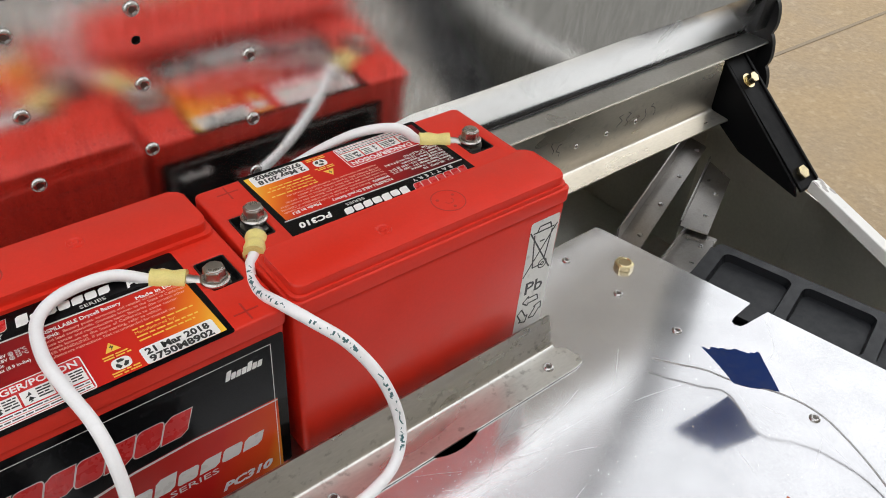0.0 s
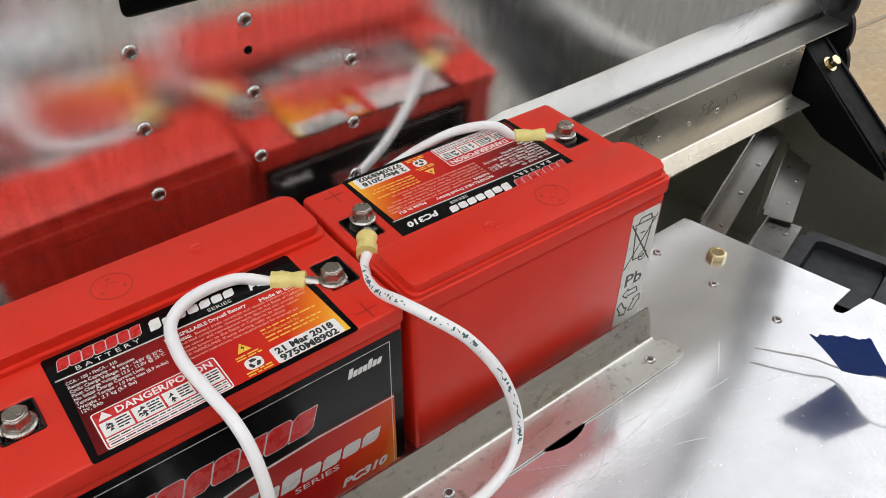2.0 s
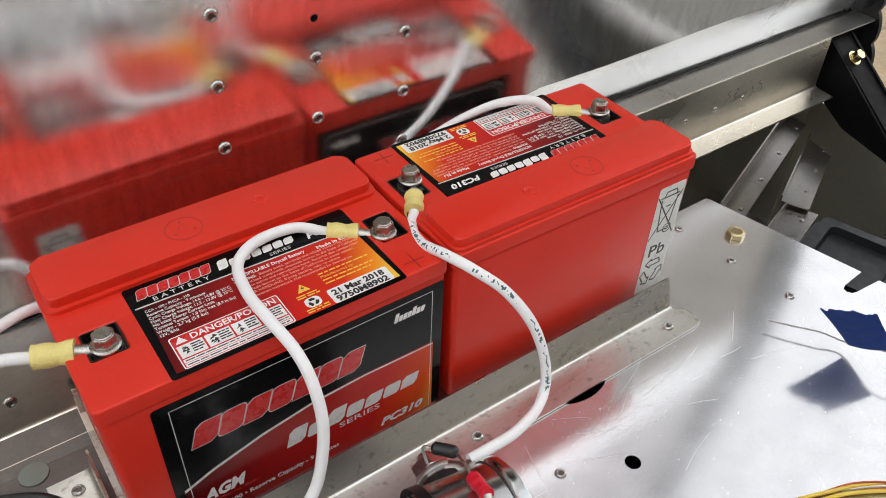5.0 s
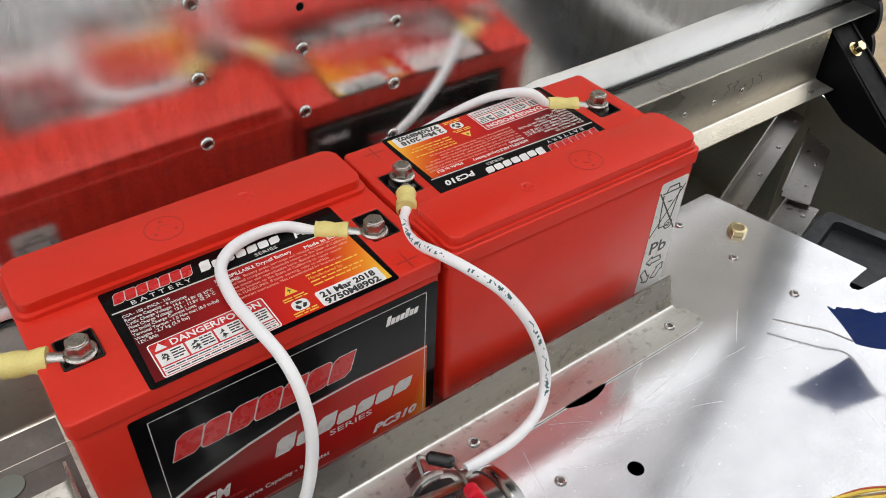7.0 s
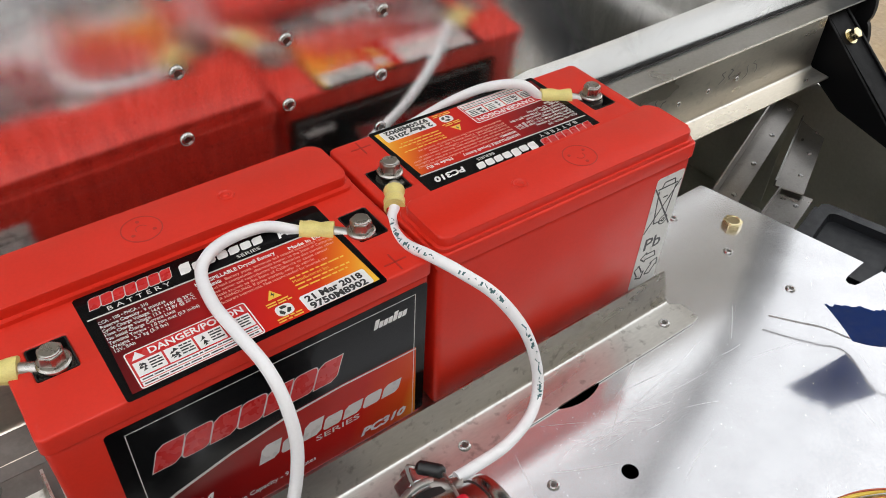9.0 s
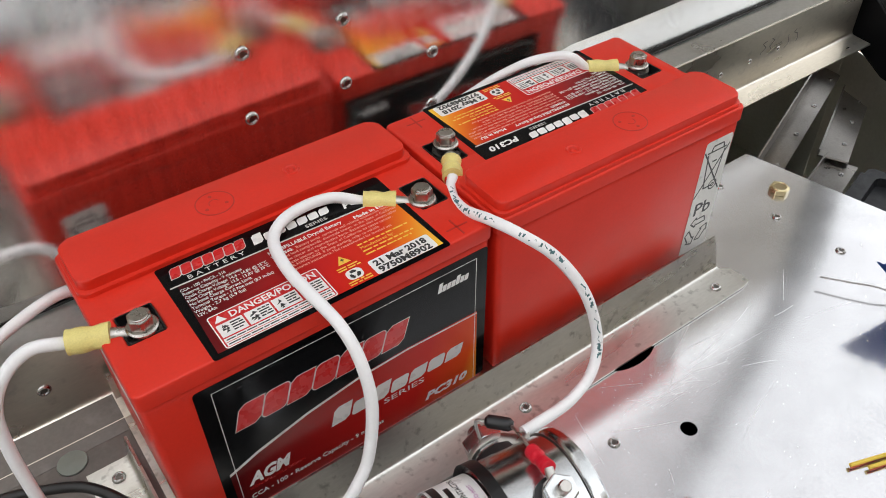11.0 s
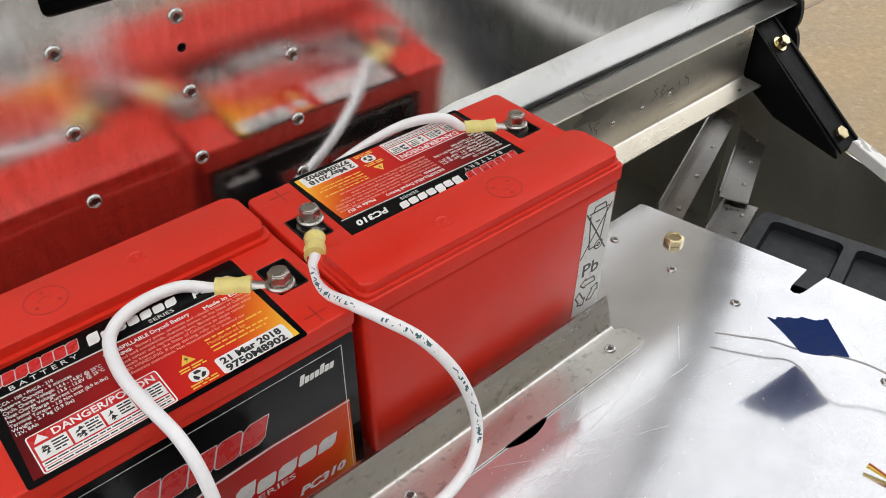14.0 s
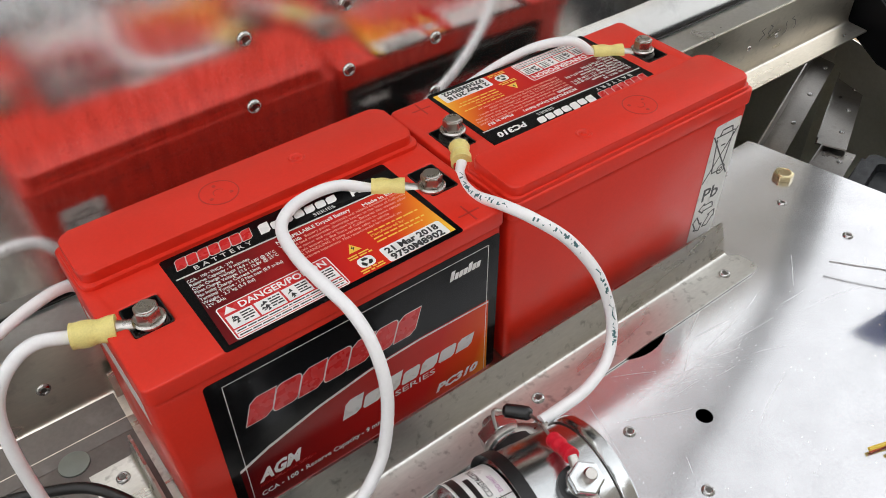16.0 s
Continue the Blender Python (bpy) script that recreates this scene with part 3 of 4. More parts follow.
# moulded black plastic tray below the floor edge
tray2 = thing("plastic_tray", "charcoal moulded plastic tray with recessed pockets", "tray")
ang = math.atan2(-0.099, 0.026)
local = Matrix.Translation((0.4475, 0.0045, 0)) @ Matrix.Rotation(ang, 4, "Z")
pk = [rounded(0.007 + 0.050 * k, 0.050 + 0.050 * k, -0.048, -0.007, 0.005, 4) for k in range(8)]
tb = sheet_with_holes([(0.003, 0.0), (0.42, 0.0), (0.42, -0.060), (-0.004, -0.060), (0.0, -0.003)], pk, -0.0258, -0.0225)
tb.transform(local)
part("rim", tb, TRAY_PLASTIC, tray2)
for p in pk:
    c = Vector((sum(x for x, y in p) / len(p), sum(y for x, y in p) / len(p)))
    inner = [tuple(c + (Vector(q) - c) * 0.94) for q in p]
    bm = bmesh.new()
    hi = [bm.verts.new((x, y, -0.0227)) for x, y in p]
    lo = [bm.verts.new((x, y, -0.0275)) for x, y in inner]
    for i_ in range(len(p)):
        j_ = (i_ + 1) % len(p)
        bm.faces.new((hi[i_], hi[j_], lo[j_], lo[i_]))
    bm.faces.new(lo)
    bm.transform(local)
    part("pocket", bm, TRAY_PLASTIC, tray2)
bm = box(-0.004, 0.42, -0.060, 0.0004, -0.045, -0.0276, 0.001)
bm.transform(local)
part("body", bm, TRAY_PLASTIC, tray2)

# ---- battery tray ----
carrier = thing("battery_tray", "folded aluminium battery tray riveted to the floor", "tray")
lip = [(-0.0300, 0.0004)] + bend(-0.030, 0.0004, -0.0116, 0.0004, -0.0068, 0.0170, 0.0030) + [(-0.0066, 0.0177)]
part("front_lip", folded(lip, 0.0, 0.2745, 0.0011), ALU_TRAY, carrier, smooth=True)
part("front_foot", prism([(0.2745, -0.0300), (0.2790, -0.0290), (0.2800, -0.0250), (0.2790, -0.0180), (0.2745, -0.0150)], 0.0004, 0.0015), ALU_TRAY, carrier)
part("base", box(-0.0005, 0.2740, -0.0115, 0.0860, 0.0004, 0.0015), ALU_TRAY, carrier)
lipx = Matrix(((0, 1, 0, 0), (1, 0, 0, 0), (0, 0, 1, 0), (0, 0, 0, 1)))
lb = folded([(-0.0230, 0.0012)] + bend(-0.023, 0.0012, -0.0045, 0.0012, -0.0035, 0.014, 0.003) + [(-0.0034, 0.0135)], -0.022, 0.056, 0.0011)
lb.transform(lipx)
part("side_lip", lb, ALU_TRAY, carrier, smooth=True)
part("rear_lip", box(0.0, 0.2740, 0.0865, 0.0876, 0.0004, 0.018), ALU_TRAY, carrier)
for x, y in ((0.2622, -0.0224), (0.0170, -0.0225), (0.140, -0.0225)):
    rivet((x, y, 0.0016), (0, 0, 1), 0.0028, group="tray rivets")
for x, y in ((-0.0125, 0.0475), (-0.0142, 0.0060)):
    rivet((x, y, 0.0024), (0, 0, 1), 0.0028, group="tray rivets")
plate = part("dull_plate", prism([(-0.1250, -0.16), (-0.0005, -0.16), (-0.0005, 0.0745), (-0.0840, 0.0745), (-0.0885, 0.066), (-0.0900, 0.0300), (-0.1250, 0.0100)], 0.0002, 0.0010), ALU_DULL)
part("plate_edge", prism([(0.0690, 0.0008), (0.0895, 0.0030), (0.0895, 0.0038), (0.0690, 0.00115)], -0.0840, -0.0005, m=yz), ALU_DULL, plate)
tagged(plate, "dull grey metal plate beside the battery tray", "plate")
plug = part("hole_plug", lathe([(0.0062, 0), (0.0060, 0.0006), (0, 0.0008)], 26, Matrix.Translation((-0.0255, 0.0665, 0.0011))), PLUG)
tagged(plug, "flat round aluminium hole plug", "plug")

# ---- batteries ----
L, W, H = 0.138, 0.0815, 0.0891
FRONT = Matrix(((1, 0, 0, 0), (0, 0, -1, 0.00225), (0, 1, 0, 0), (0, 0, 0, 1))) @ pose(0, 0, 0, 1.118, 0, 0)


def case_block(x0, x1, y0, y1, z0, z1, taper, r, seg=3):
    bm = bmesh.new()
    v = [bm.verts.new(p) for p in ((x0 + taper, y0 + taper, z0), (x1 - taper, y0 + taper, z0), (x1 - taper, y1 - taper, z0), (x0 + taper, y1 - taper, z0),
                                   (x0, y0, z1), (x1, y0, z1), (x1, y1, z1), (x0, y1, z1))]
    for f in ((3, 2, 1, 0), (4, 5, 6, 7), (0, 1, 5, 4), (1, 2, 6, 5), (2, 3, 7, 6), (3, 0, 4, 7)):
        bm.faces.new([v[i] for i in f])
    return bevel(bm, r, seg)


def battery(at, date, label, sticker=0.0):
    rnd = random.Random(4)
    root = thing("battery", label, "battery", "red batteries", at=at)
    part("case", case_block(0.0007, L - 0.0007, 0.0007, W - 0.0007, 0.0, 0.0821, 0.0016, 0.0028), RED, root, smooth=True)
    # lid with two pockets for the terminals
    top = rounded(0.0, L, 0.0, W, 0.003, 4)
    p1 = rounded(0.0070, 0.0200, 0.0225, 0.0375, 0.0008, 2)
    p2 = rounded(0.1215, 0.1335, 0.0225, 0.0395, 0.0008, 2)
    lid = sheet_with_holes(top, [p1, p2], 0.0822, H)
    rim = [e for e in lid.edges if all(abs(v.co.z - H) < 1e-6 for v in e.verts) and len(e.link_faces) == 2 and any(abs(f.normal.z) < 0.5 for f in e.link_faces)]
    bevel(lid, 0.0011, 3, rim)
    lid = part("lid", lid, RED, root, smooth=True)
    # raised rib along the back edge, in two steps
    part("rib_step", prism(rounded(0.0010, 0.1370, 0.0510, 0.0805, 0.0045), H - 0.0002, H + 0.0017, 0.0005, 2, only_top=True), RED, root, smooth=True)
    part("rib", prism(rounded(0.0020, 0.1355, 0.0530, 0.0795, 0.0045), H + 0.0016, H + 0.0058, 0.0009, 3, only_top=True), RED, root, smooth=True)
    zt = H + 0.0058
    vent = thing_part("vent_plug", root)
    cxv, cyv = 0.0575, 0.0665
    part("vent_ring", lathe([(0.0074, 0), (0.0074, 0.00012), (0.0069, 0.00012), (0.0069, 0)], 36, Matrix.Translation((cxv, cyv, zt - 0.00002))), RED_DEEP, vent)
    for k in range(3):
        a = radians(90 + 120 * k)
        part("vent_dot", lathe([(0.0008, 0), (0.0007, 0.00015), (0, 0.00015)], 10, Matrix.Translation((cxv + 0.0045 * math.cos(a), cyv + 0.0045 * math.sin(a), zt))), RED_DEEP, vent)
    part("vent_arc", tube([(cxv + 0.0021 * math.cos(radians(a)), cyv + 0.0021 * math.sin(radians(a)), zt) for a in range(20, 201, 30)], 0.00018, 6, 2), RED_DEEP, vent)
    part("gate_mark", lathe([(0.0034, 0), (0.0031, 0.0005), (0.0027, 0.0005), (0.0022, 0.00004), (0.0014, 0.00004), (0.0010, 0.0006), (0, 0.0007)], 20, Matrix.Translation((0.0905, 0.0680, zt))), RED, root, smooth=True)
    bm = bmesh.new()
    box(0.1208, 0.1302, 0.0061, 0.0068, 0, 0.00012, bm=bm)
    box(0.12515, 0.12585, 0.0018, 0.0112, 0, 0.00012, bm=bm)
    bm.transform(Matrix.Translation((0, 0, H)))
    part("plus_mark", bm, RED_DEEP, root, "moulded plus sign")
    for x, w0, w1, y1 in ((0.0136, 0.0070, 0.0200, 0.0375), (0.1246, 0.1215, 0.1335, 0.0395)):
        part("terminal_pocket", box(w0 - 0.0008, w1 + 0.0008, 0.0217, y1 + 0.0008, 0.0822, 0.0845), BLACK, root, "black terminal pocket")
        part("pocket_liner", sheet_with_holes(rounded(w0 + 0.00005, w1 - 0.00005, 0.02255, y1 - 0.00005, 0.0008, 2), [rounded(w0 + 0.0005, w1 - 0.0005, 0.0230, y1 - 0.0005, 0.0006, 2)], 0.0846, 0.0888), BLACK, root)
        m = Matrix.Translation((x, 0.0275, 0.0845))
        part("terminal_post", lathe([(0.0058, 0), (0.0058, 0.0020), (0.003, 0.0022)], 24, m), TIN, root, smooth=True)
        b = part("terminal_bolt", prism(ring(0.0043, 6, 0.4), 0.0058, 0.0102, 0.0006, 2, m), STEEL, root, "steel hex bolt")
        part("bolt_flange", lathe([(0.0054, 0.0046), (0.0054, 0.0054), (0.0048, 0.0060), (0.002, 0.0060)], 26, m), STEEL, b, smooth=True)
        part("bolt_top", lathe([(0.0034, 0.0100), (0.0033, 0.0105), (0.0030, 0.0107), (0, 0.0104)], 24, m), STEEL, b, smooth=True)
    # top label
    TOP = Matrix.Translation((0, 0, H))
    lab = part("top_label", prism(rounded(0.0262, 0.1180, -0.0005, 0.0508, 0.0012, 3), H + 0.00005, H + 0.00015), BLACK_LABEL, root, "glossy printed top label")
    part("printed_field", prism([(0.0285, 0.0018), (0.1160, 0.0018), (0.1160, 0.0355), (0.0285, 0.0395)][:2] + [(0.1150, 0.0362), (0.0300, 0.0382)], H + 0.00015, H + 0.00022), LABEL_TOP, lab, "red to yellow gradient field")
    T2 = Matrix.Translation((0, 0, H + 0.00023))
    part("rule", prism([(0.0275, 0.0384), (0.1160, 0.0364), (0.1160, 0.0370), (0.0275, 0.0390)], H + 0.00015, H + 0.00024), GREY_PRINT, lab)
    slants(0.0295, 0.0580, 0.0428, 0.0482, 7, 0.0004, 0.22, T2, RED_PRINT, lab)
    slants(0.0295, 0.0580, 0.0428, 0.0482, 7, 0.0004, 0.22, Matrix.Translation((0, 0, H + 0.00016)), GREY_PRINT, lab, grow=0.00022)
    slants(0.0605, 0.0925, 0.0420, 0.0475, 7, 0.0006, 0.18, T2, WHITE, lab, heights=(1, .72, .9, .72, .72, .72, .72))
    lettering("B A T T E R Y", 0.0030, T2 @ pose(0.0345, 0.0396, 0), GREY_PRINT, lab, 0.0215)
    lettering("SERIES", 0.0024, T2 @ pose(0.0805, 0.0391, 0), GREY_PRINT, lab, 0.0090)
    lettering("PC310", 0.0046, T2 @ pose(0.0975, 0.0405, 0), WHITE, lab, 0.0150, bold=0.04, shear=0.2)
    T3 = Matrix.Translation((0, 0, H + 0.00026))
    for k, s in enumerate(("CCA - 100 \u2022 PHCA - 310", "Reserve Capacity - 9 minutes", "Cyclic Charge Voltage: 14.4 - 14.8V @ 25\u00b0C", "Float Charge Voltage: 13.5 - 13.8V @ 25\u00b0C", "No Initial Charge Current Limit",
                           "Terminal Torque - 1.0 Nm max (8.9 in-lbs)", "Weight - 2.7 kg (5.9 lbs)", "12V, 8Ah")):
        lettering(s, 0.0021, T3 @ pose(0.0298, 0.0348 - 0.00205 * k, 0), WHITE, lab, (0.0165, 0.0215, 0.0305, 0.0305, 0.0225, 0.0300, 0.0185, 0.0065)[k], bold=0.003)
    lettering("NONSPILLABLE Drycell Battery", 0.0025, T3 @ pose(0.0625, 0.0338, 0), WHITE, lab, 0.0300, bold=0.015)
    lettering("Made in EU", 0.0024, T3 @ pose(0.0975, 0.0328, 0), WHITE, lab, 0.0130, bold=0.025)
    lettering("WARNING:", 0.0021, T3 @ pose(0.0625, 0.0313, 0), WHITE, lab, 0.0085, bold=0.02)
    for k, (s, x, w) in enumerate((("Battery posts, terminals and related accessories contain", 0.0722, 0.0410), ("lead and lead compounds, chemicals known to the State of California", 0.0625, 0.0510), ("to cause cancer and reproductive harm. Batteries also contain other", 0.0625, 0.0505),
                                    ("chemicals known to the State of California to cause cancer.", 0.0625, 0.0470), ("AFTER HANDLING. If jump starting, refer to vehicle", 0.0625, 0.0400), ("manufacturers instructions. Not recommended for inverted use", 0.0625, 0.0440))):
        lettering(s, 0.0019, T3 @ pose(x, 0.0313 - 0.0020 * k, 0), PINK_PRINT, lab, w)
    lettering("Manufactured by:", 0.0020, T3 @ pose(0.0905, 0.0168, 0), YELLOW_PRINT, lab, 0.0140)
    fine = []
    for k in (0, 2, 3):
        fine += words(0.0905, 0.1120 - 0.002 * (k % 2), 0.0190 - 0.0020 * k, 0.0007, rnd)
    for k in range(2):
        fine += words(0.0778, 0.0868, 0.0120 - 0.0012 * k, 0.0006, rnd) + words(0.0778, 0.0868, 0.0028 - 0.0012 * k + 0.001, 0.0006, rnd)
    bars(fine, T3, YELLOW_PRINT, lab)
    box_w = part("warning_panel", prism(rounded(0.0315, 0.0725, 0.0018, 0.0182, 0.0010, 3), H + 0.00022, H + 0.00026), WHITE, lab, "white bordered danger panel")
    T4 = Matrix.Translation((0, 0, H + 0.00030))
    part("danger_field", prism(rounded(0.0319, 0.0721, 0.0022, 0.0178, 0.0008, 3), H + 0.00026, H + 0.00028), RED_PRINT, box_w)
    for y0, y1 in ((0.0045, 0.0062), (0.0025, 0.0042)):
        part("danger_line", prism([(0.0324, y0), (0.0716, y0), (0.0716, y1), (0.0324, y1)], H + 0.00028, H + 0.00030), WHITE, box_w)
    lettering("DANGER/POISON", 0.0040, T4 @ pose(0.0385, 0.0142, 0), WHITE, box_w, 0.0320, bold=0.02)
    part("alert_triangle", prism([(0.0330, 0.0141), (0.0372, 0.0141), (0.0351, 0.0174)], H + 0.00029, H + 0.00032), WHITE, box_w)
    ic, fine = bmesh.new(), []
    for k in range(4):
        xk = 0.0326 + 0.0099 * k
        part("pictogram_cell", prism([(xk, 0.0068), (xk + 0.0092, 0.0068), (xk + 0.0092, 0.0130), (xk, 0.0130)], H + 0.00028, H + 0.00030), WHITE, box_w)
        for j in range(7):
            px, py = xk + 0.0006 + rnd.random() * 0.0022, 0.0072 + rnd.random() * 0.0038
            prism([(px, py), (px + rnd.uniform(0.0008, 0.0022), py + 0.0004), (px + 0.0008, py + rnd.uniform(0.0008, 0.002))], H + 0.00030, H + 0.00033, bm=ic)
        for j in range(4):
            fine += words(xk + 0.0046, xk + 0.0088, 0.0116 - 0.0012 * j, 0.0006, rnd, 0.0003)
    for j in range(2):
        fine += words(0.0330, 0.0712, 0.0051 - 0.0020 * j, 0.0005, rnd, 0.0004)
    part("pictograms", ic, BLACK_PRINT, box_w)
    bars(fine, T4, BLACK_PRINT, box_w)
    tri = part("hazard_triangle", prism([(0.0795, 0.0140), (0.0845, 0.0140), (0.0820, 0.0184)], H + 0.00022, H + 0.00028), YELLOW_PRINT, lab, "yellow electric hazard triangle")
    part("hazard_bolt", prism([(0.0823, 0.0172), (0.0813, 0.0158), (0.0820, 0.0157), (0.0816, 0.0144), (0.0828, 0.0161), (0.0821, 0.0162)], H + 0.00028, H + 0.00031), BLACK_PRINT, tri)
    rec = part("recycling_patch", prism(rounded(0.0790, 0.0852, 0.0048, 0.0100, 0.0020, 4), H + 0.00022, H + 0.00026), WHITE, lab)
    for k in range(3):
        part("recycling_arrow", prism([(-0.0010, 0.0008), (0.0010, 0.0008), (0.0013, 0.0014), (0.0004, 0.0022), (-0.0012, 0.0020)], 0, 0.00003, m=Matrix.Translation((0.0821, 0.0073, H + 0.00026)) @ pose(0, 0, 0, 0, 0, 120 * k)), BLACK_PRINT, rec)
    dt = part("date_panel", prism(rounded(0.0885, 0.1140, 0.0018, 0.0098, 0.0010, 3), H + 0.00022, H + 0.00027), WHITE, lab, "white date panel")
    T5 = Matrix.Translation((0, 0, H + 0.00030))
    lettering(date, 0.0040, T5 @ pose(0.0900, 0.0061, 0), BLACK_PRINT, dt, 0.0220, bold=0.04)
    lettering("9750M8902", 0.0040, T5 @ pose(0.0900, 0.0024, 0), BLACK_PRINT, dt, 0.0220, bold=0.04)
    # front label
    fl = part("front_label", prism(rounded(0.0165, 0.1358, 0.0040, 0.0785, 0.0015, 3), 0.0, 0.00012, m=FRONT), BLACK_LABEL, root, "glossy black and red front label")
    curve = [(0.0200, 0.0295), (0.0320, 0.0345), (0.0530, 0.0405), (0.0750, 0.0445), (0.0980, 0.0458), (0.1315, 0.0450)]
    part("woven_field", prism([(0.0235, 0.0740), (0.0215, 0.0300)] + [(x, y + 0.0004) for x, y in curve[1:]] + [(0.1305, 0.0740)], 0.00012, 0.00016, m=FRONT), CARBON, fl)
    part("red_field", prism([(0.0205, 0.0035), (0.1318, 0.0035)] + curve[::-1], 0.00012, 0.00018, m=FRONT), LABEL_FRONT, fl, "red to orange gradient field")
    part("swoosh", prism([(x, y - 0.0007 + 0.0009 * min(1, abs(x - 0.14) / 0.1)) for x, y in curve] + [(x, y - 0.0013) for x, y in curve[::-1]], 0.00018, 0.00021, m=FRONT), GREY_PRINT, fl)
    fr = bmesh.new()
    for x0, x1, y0, y1 in ((0.0222, 0.0225, 0.0035, 0.0750), (0.1303, 0.1306, 0.0035, 0.0745), (0.0222, 0.1306, 0.0747, 0.0750)):
        box(x0, x1, y0, y1, 0.00016, 0.00022, bm=fr)
    fr.transform(FRONT)
    part("frame_line", fr, GREY_PRINT, fl)
    F2, F3 = FRONT @ Matrix.Translation((0, 0, 0.00018)), FRONT @ Matrix.Translation((0, 0, 0.00022))
    slants(0.0262, 0.0958, 0.0505, 0.0622, 7, 0.0007, 0.30, F2, GREY_PRINT, fl, grow=0.00035)
    slants(0.0262, 0.0958, 0.0505, 0.0622, 7, 0.0007, 0.30, F3, RED_PRINT, fl)
    slants(0.0610, 0.1235, 0.0242, 0.0338, 7, 0.0010, 0.25, F3, GREY_PRINT, fl, heights=(1, .75, .95, .72, .72, .72, .72))
    slants(0.1120, 0.1265, 0.0665, 0.0712, 7, 0.0003, 0.2, F3, WHITE, fl, heights=(1, .65, .65, .65, .95, .65, .65))
    lettering("SERIES", 0.0042, F3 @ pose(0.0850, 0.0200, 0), GREY_PRINT, fl, 0.0195)
    lettering("PC310", 0.0062, F3 @ pose(0.1050, 0.0068, 0), WHITE, fl, 0.0220, bold=0.045, shear=0.3)
    lettering("AGM", 0.0088, F3 @ pose(0.0262, 0.0172, 0), WHITE, fl, 0.0180, bold=0.045, shear=0.3)
    lettering("NON-SPILLABLE DESIGN", 0.0022, F3 @ pose(0.0255, 0.0143, 0), RED_PRINT, fl, 0.0230)
    lettering("CCA - 100 \u2022 Reserve Capacity - 9 minutes", 0.0036, F3 @ pose(0.0252, 0.0087, 0), WHITE, fl, 0.0590, bold=0.01)
    # recycling sticker on the back face
    BACK = Matrix(((-1, 0, 0, L + sticker), (0, 0, 1, W - 0.00225), (0, 1, 0, 0), (0, 0, 0, 1))) @ pose(0, 0, 0, 1.118, 0, 0)
    st = part("recycling_sticker", prism(rounded(0.1170, 0.1345, 0.0080, 0.0765, 0.0015, 3), 0.0, 0.00012, m=BACK), STICKER, root, "scuffed white recycling sticker")
    B2 = BACK @ Matrix.Translation((0, 0, 0.00015))
    ln = bmesh.new()

    def stroke(a, b, w=0.0008):
        a, b = Vector(a), Vector(b)
        s = Vector((-(b - a).y, (b - a).x)).normalized() * w / 2
        prism([tuple(a - s), tuple(b - s), tuple(b + s), tuple(a + s)], 0, 0.00003, bm=ln)

    for p, q in (((0.1190, 0.0700), (0.1318, 0.0700)), ((0.1200, 0.0690), (0.1222, 0.0490)), ((0.1308, 0.0690), (0.1290, 0.0520)), ((0.1222, 0.0490), (0.1275, 0.0490)), ((0.1172, 0.0712), (0.1335, 0.0450)), ((0.1335, 0.0712), (0.1172, 0.0450)),
                 ((0.1225, 0.0730), (0.1290, 0.0730)), ((0.1225, 0.0730), (0.1215, 0.0700)), ((0.1290, 0.0730), (0.1300, 0.0700)), ((0.1240, 0.0640), (0.1270, 0.0640))):
        stroke(p, q)
    for a0, a1, cx_, cy_, r_ in ((0, 360, 0.1285, 0.0492, 0.0026), (0, 360, 0.1285, 0.0492, 0.0009)):
        for k in range(12):
            u, v = radians(a0 + (a1 - a0) * k / 12), radians(a0 + (a1 - a0) * (k + 1) / 12)
            stroke((cx_ + r_ * math.cos(u), cy_ + r_ * math.sin(u)), (cx_ + r_ * math.cos(v), cy_ + r_ * math.sin(v)), 0.0007)
    for k in range(3):
        u = radians(90 + 120 * k)
        c = Vector((0.1256 + 0.0050 * math.cos(u), 0.0215 + 0.0062 * math.sin(u)))
        d, s = Vector((-math.sin(u), math.cos(u))), Vector((math.cos(u), math.sin(u)))
        sh = [c - d * 0.0048 - s * 0.0017, c + d * 0.0020 - s * 0.0017, c + d * 0.0020 - s * 0.0030, c + d * 0.0055, c + d * 0.0020 + s * 0.0030, c + d * 0.0020 + s * 0.0017, c - d * 0.0036 + s * 0.0017]
        for p, q in zip(sh, sh[1:] + sh[:1]):
            stroke(p, q, 0.0008)
    ln.transform(B2)
    part("bin_symbol", ln, BLACK_PRINT, st, "crossed-out bin and recycling arrows")
    lettering("Pb", 0.0105, B2 @ pose(0.1195, 0.0330, 0), BLACK_PRINT, st, 0.0112, bold=0.015)
    # sticker on the end face
    END = Matrix(((0, 0, -1, 0.00225), (-1, 0, 0, 0.0), (0, 1, 0, 0), (0, 0, 0, 1))) @ pose(0, 0, 0, 1.118, 0, 0)
    part("end_sticker", prism(rounded(-0.0700, -0.0160, 0.0560, 0.0700, 0.0015, 3), 0.0, 0.00012, m=END), STICKER, root, "scuffed white end sticker")
    return root


def thing_part(name, parent):
    """A thin disc that carries the pieces of a part."""
    return part(name, lathe([(0.0069, 0), (0.0069, 0.00004), (0, 0.00004)], 30, Matrix.Translation((0.0575, 0.0665, H + 0.0058))), RED, parent)


battery(pose(0.0, 0.0, 0.0016), "21 Mar 2018", "red plastic battery with black label, standing in the tray", 0.007)
turn = Matrix(((-1, -0.0185, 0, 0.2790), (0.0185, -1, 0, 0.0775), (0, 0, 1, 0.0016), (0, 0, 0, 1)))
battery(turn, "2 May 2018", "red plastic battery turned back to front, plain red face outward")

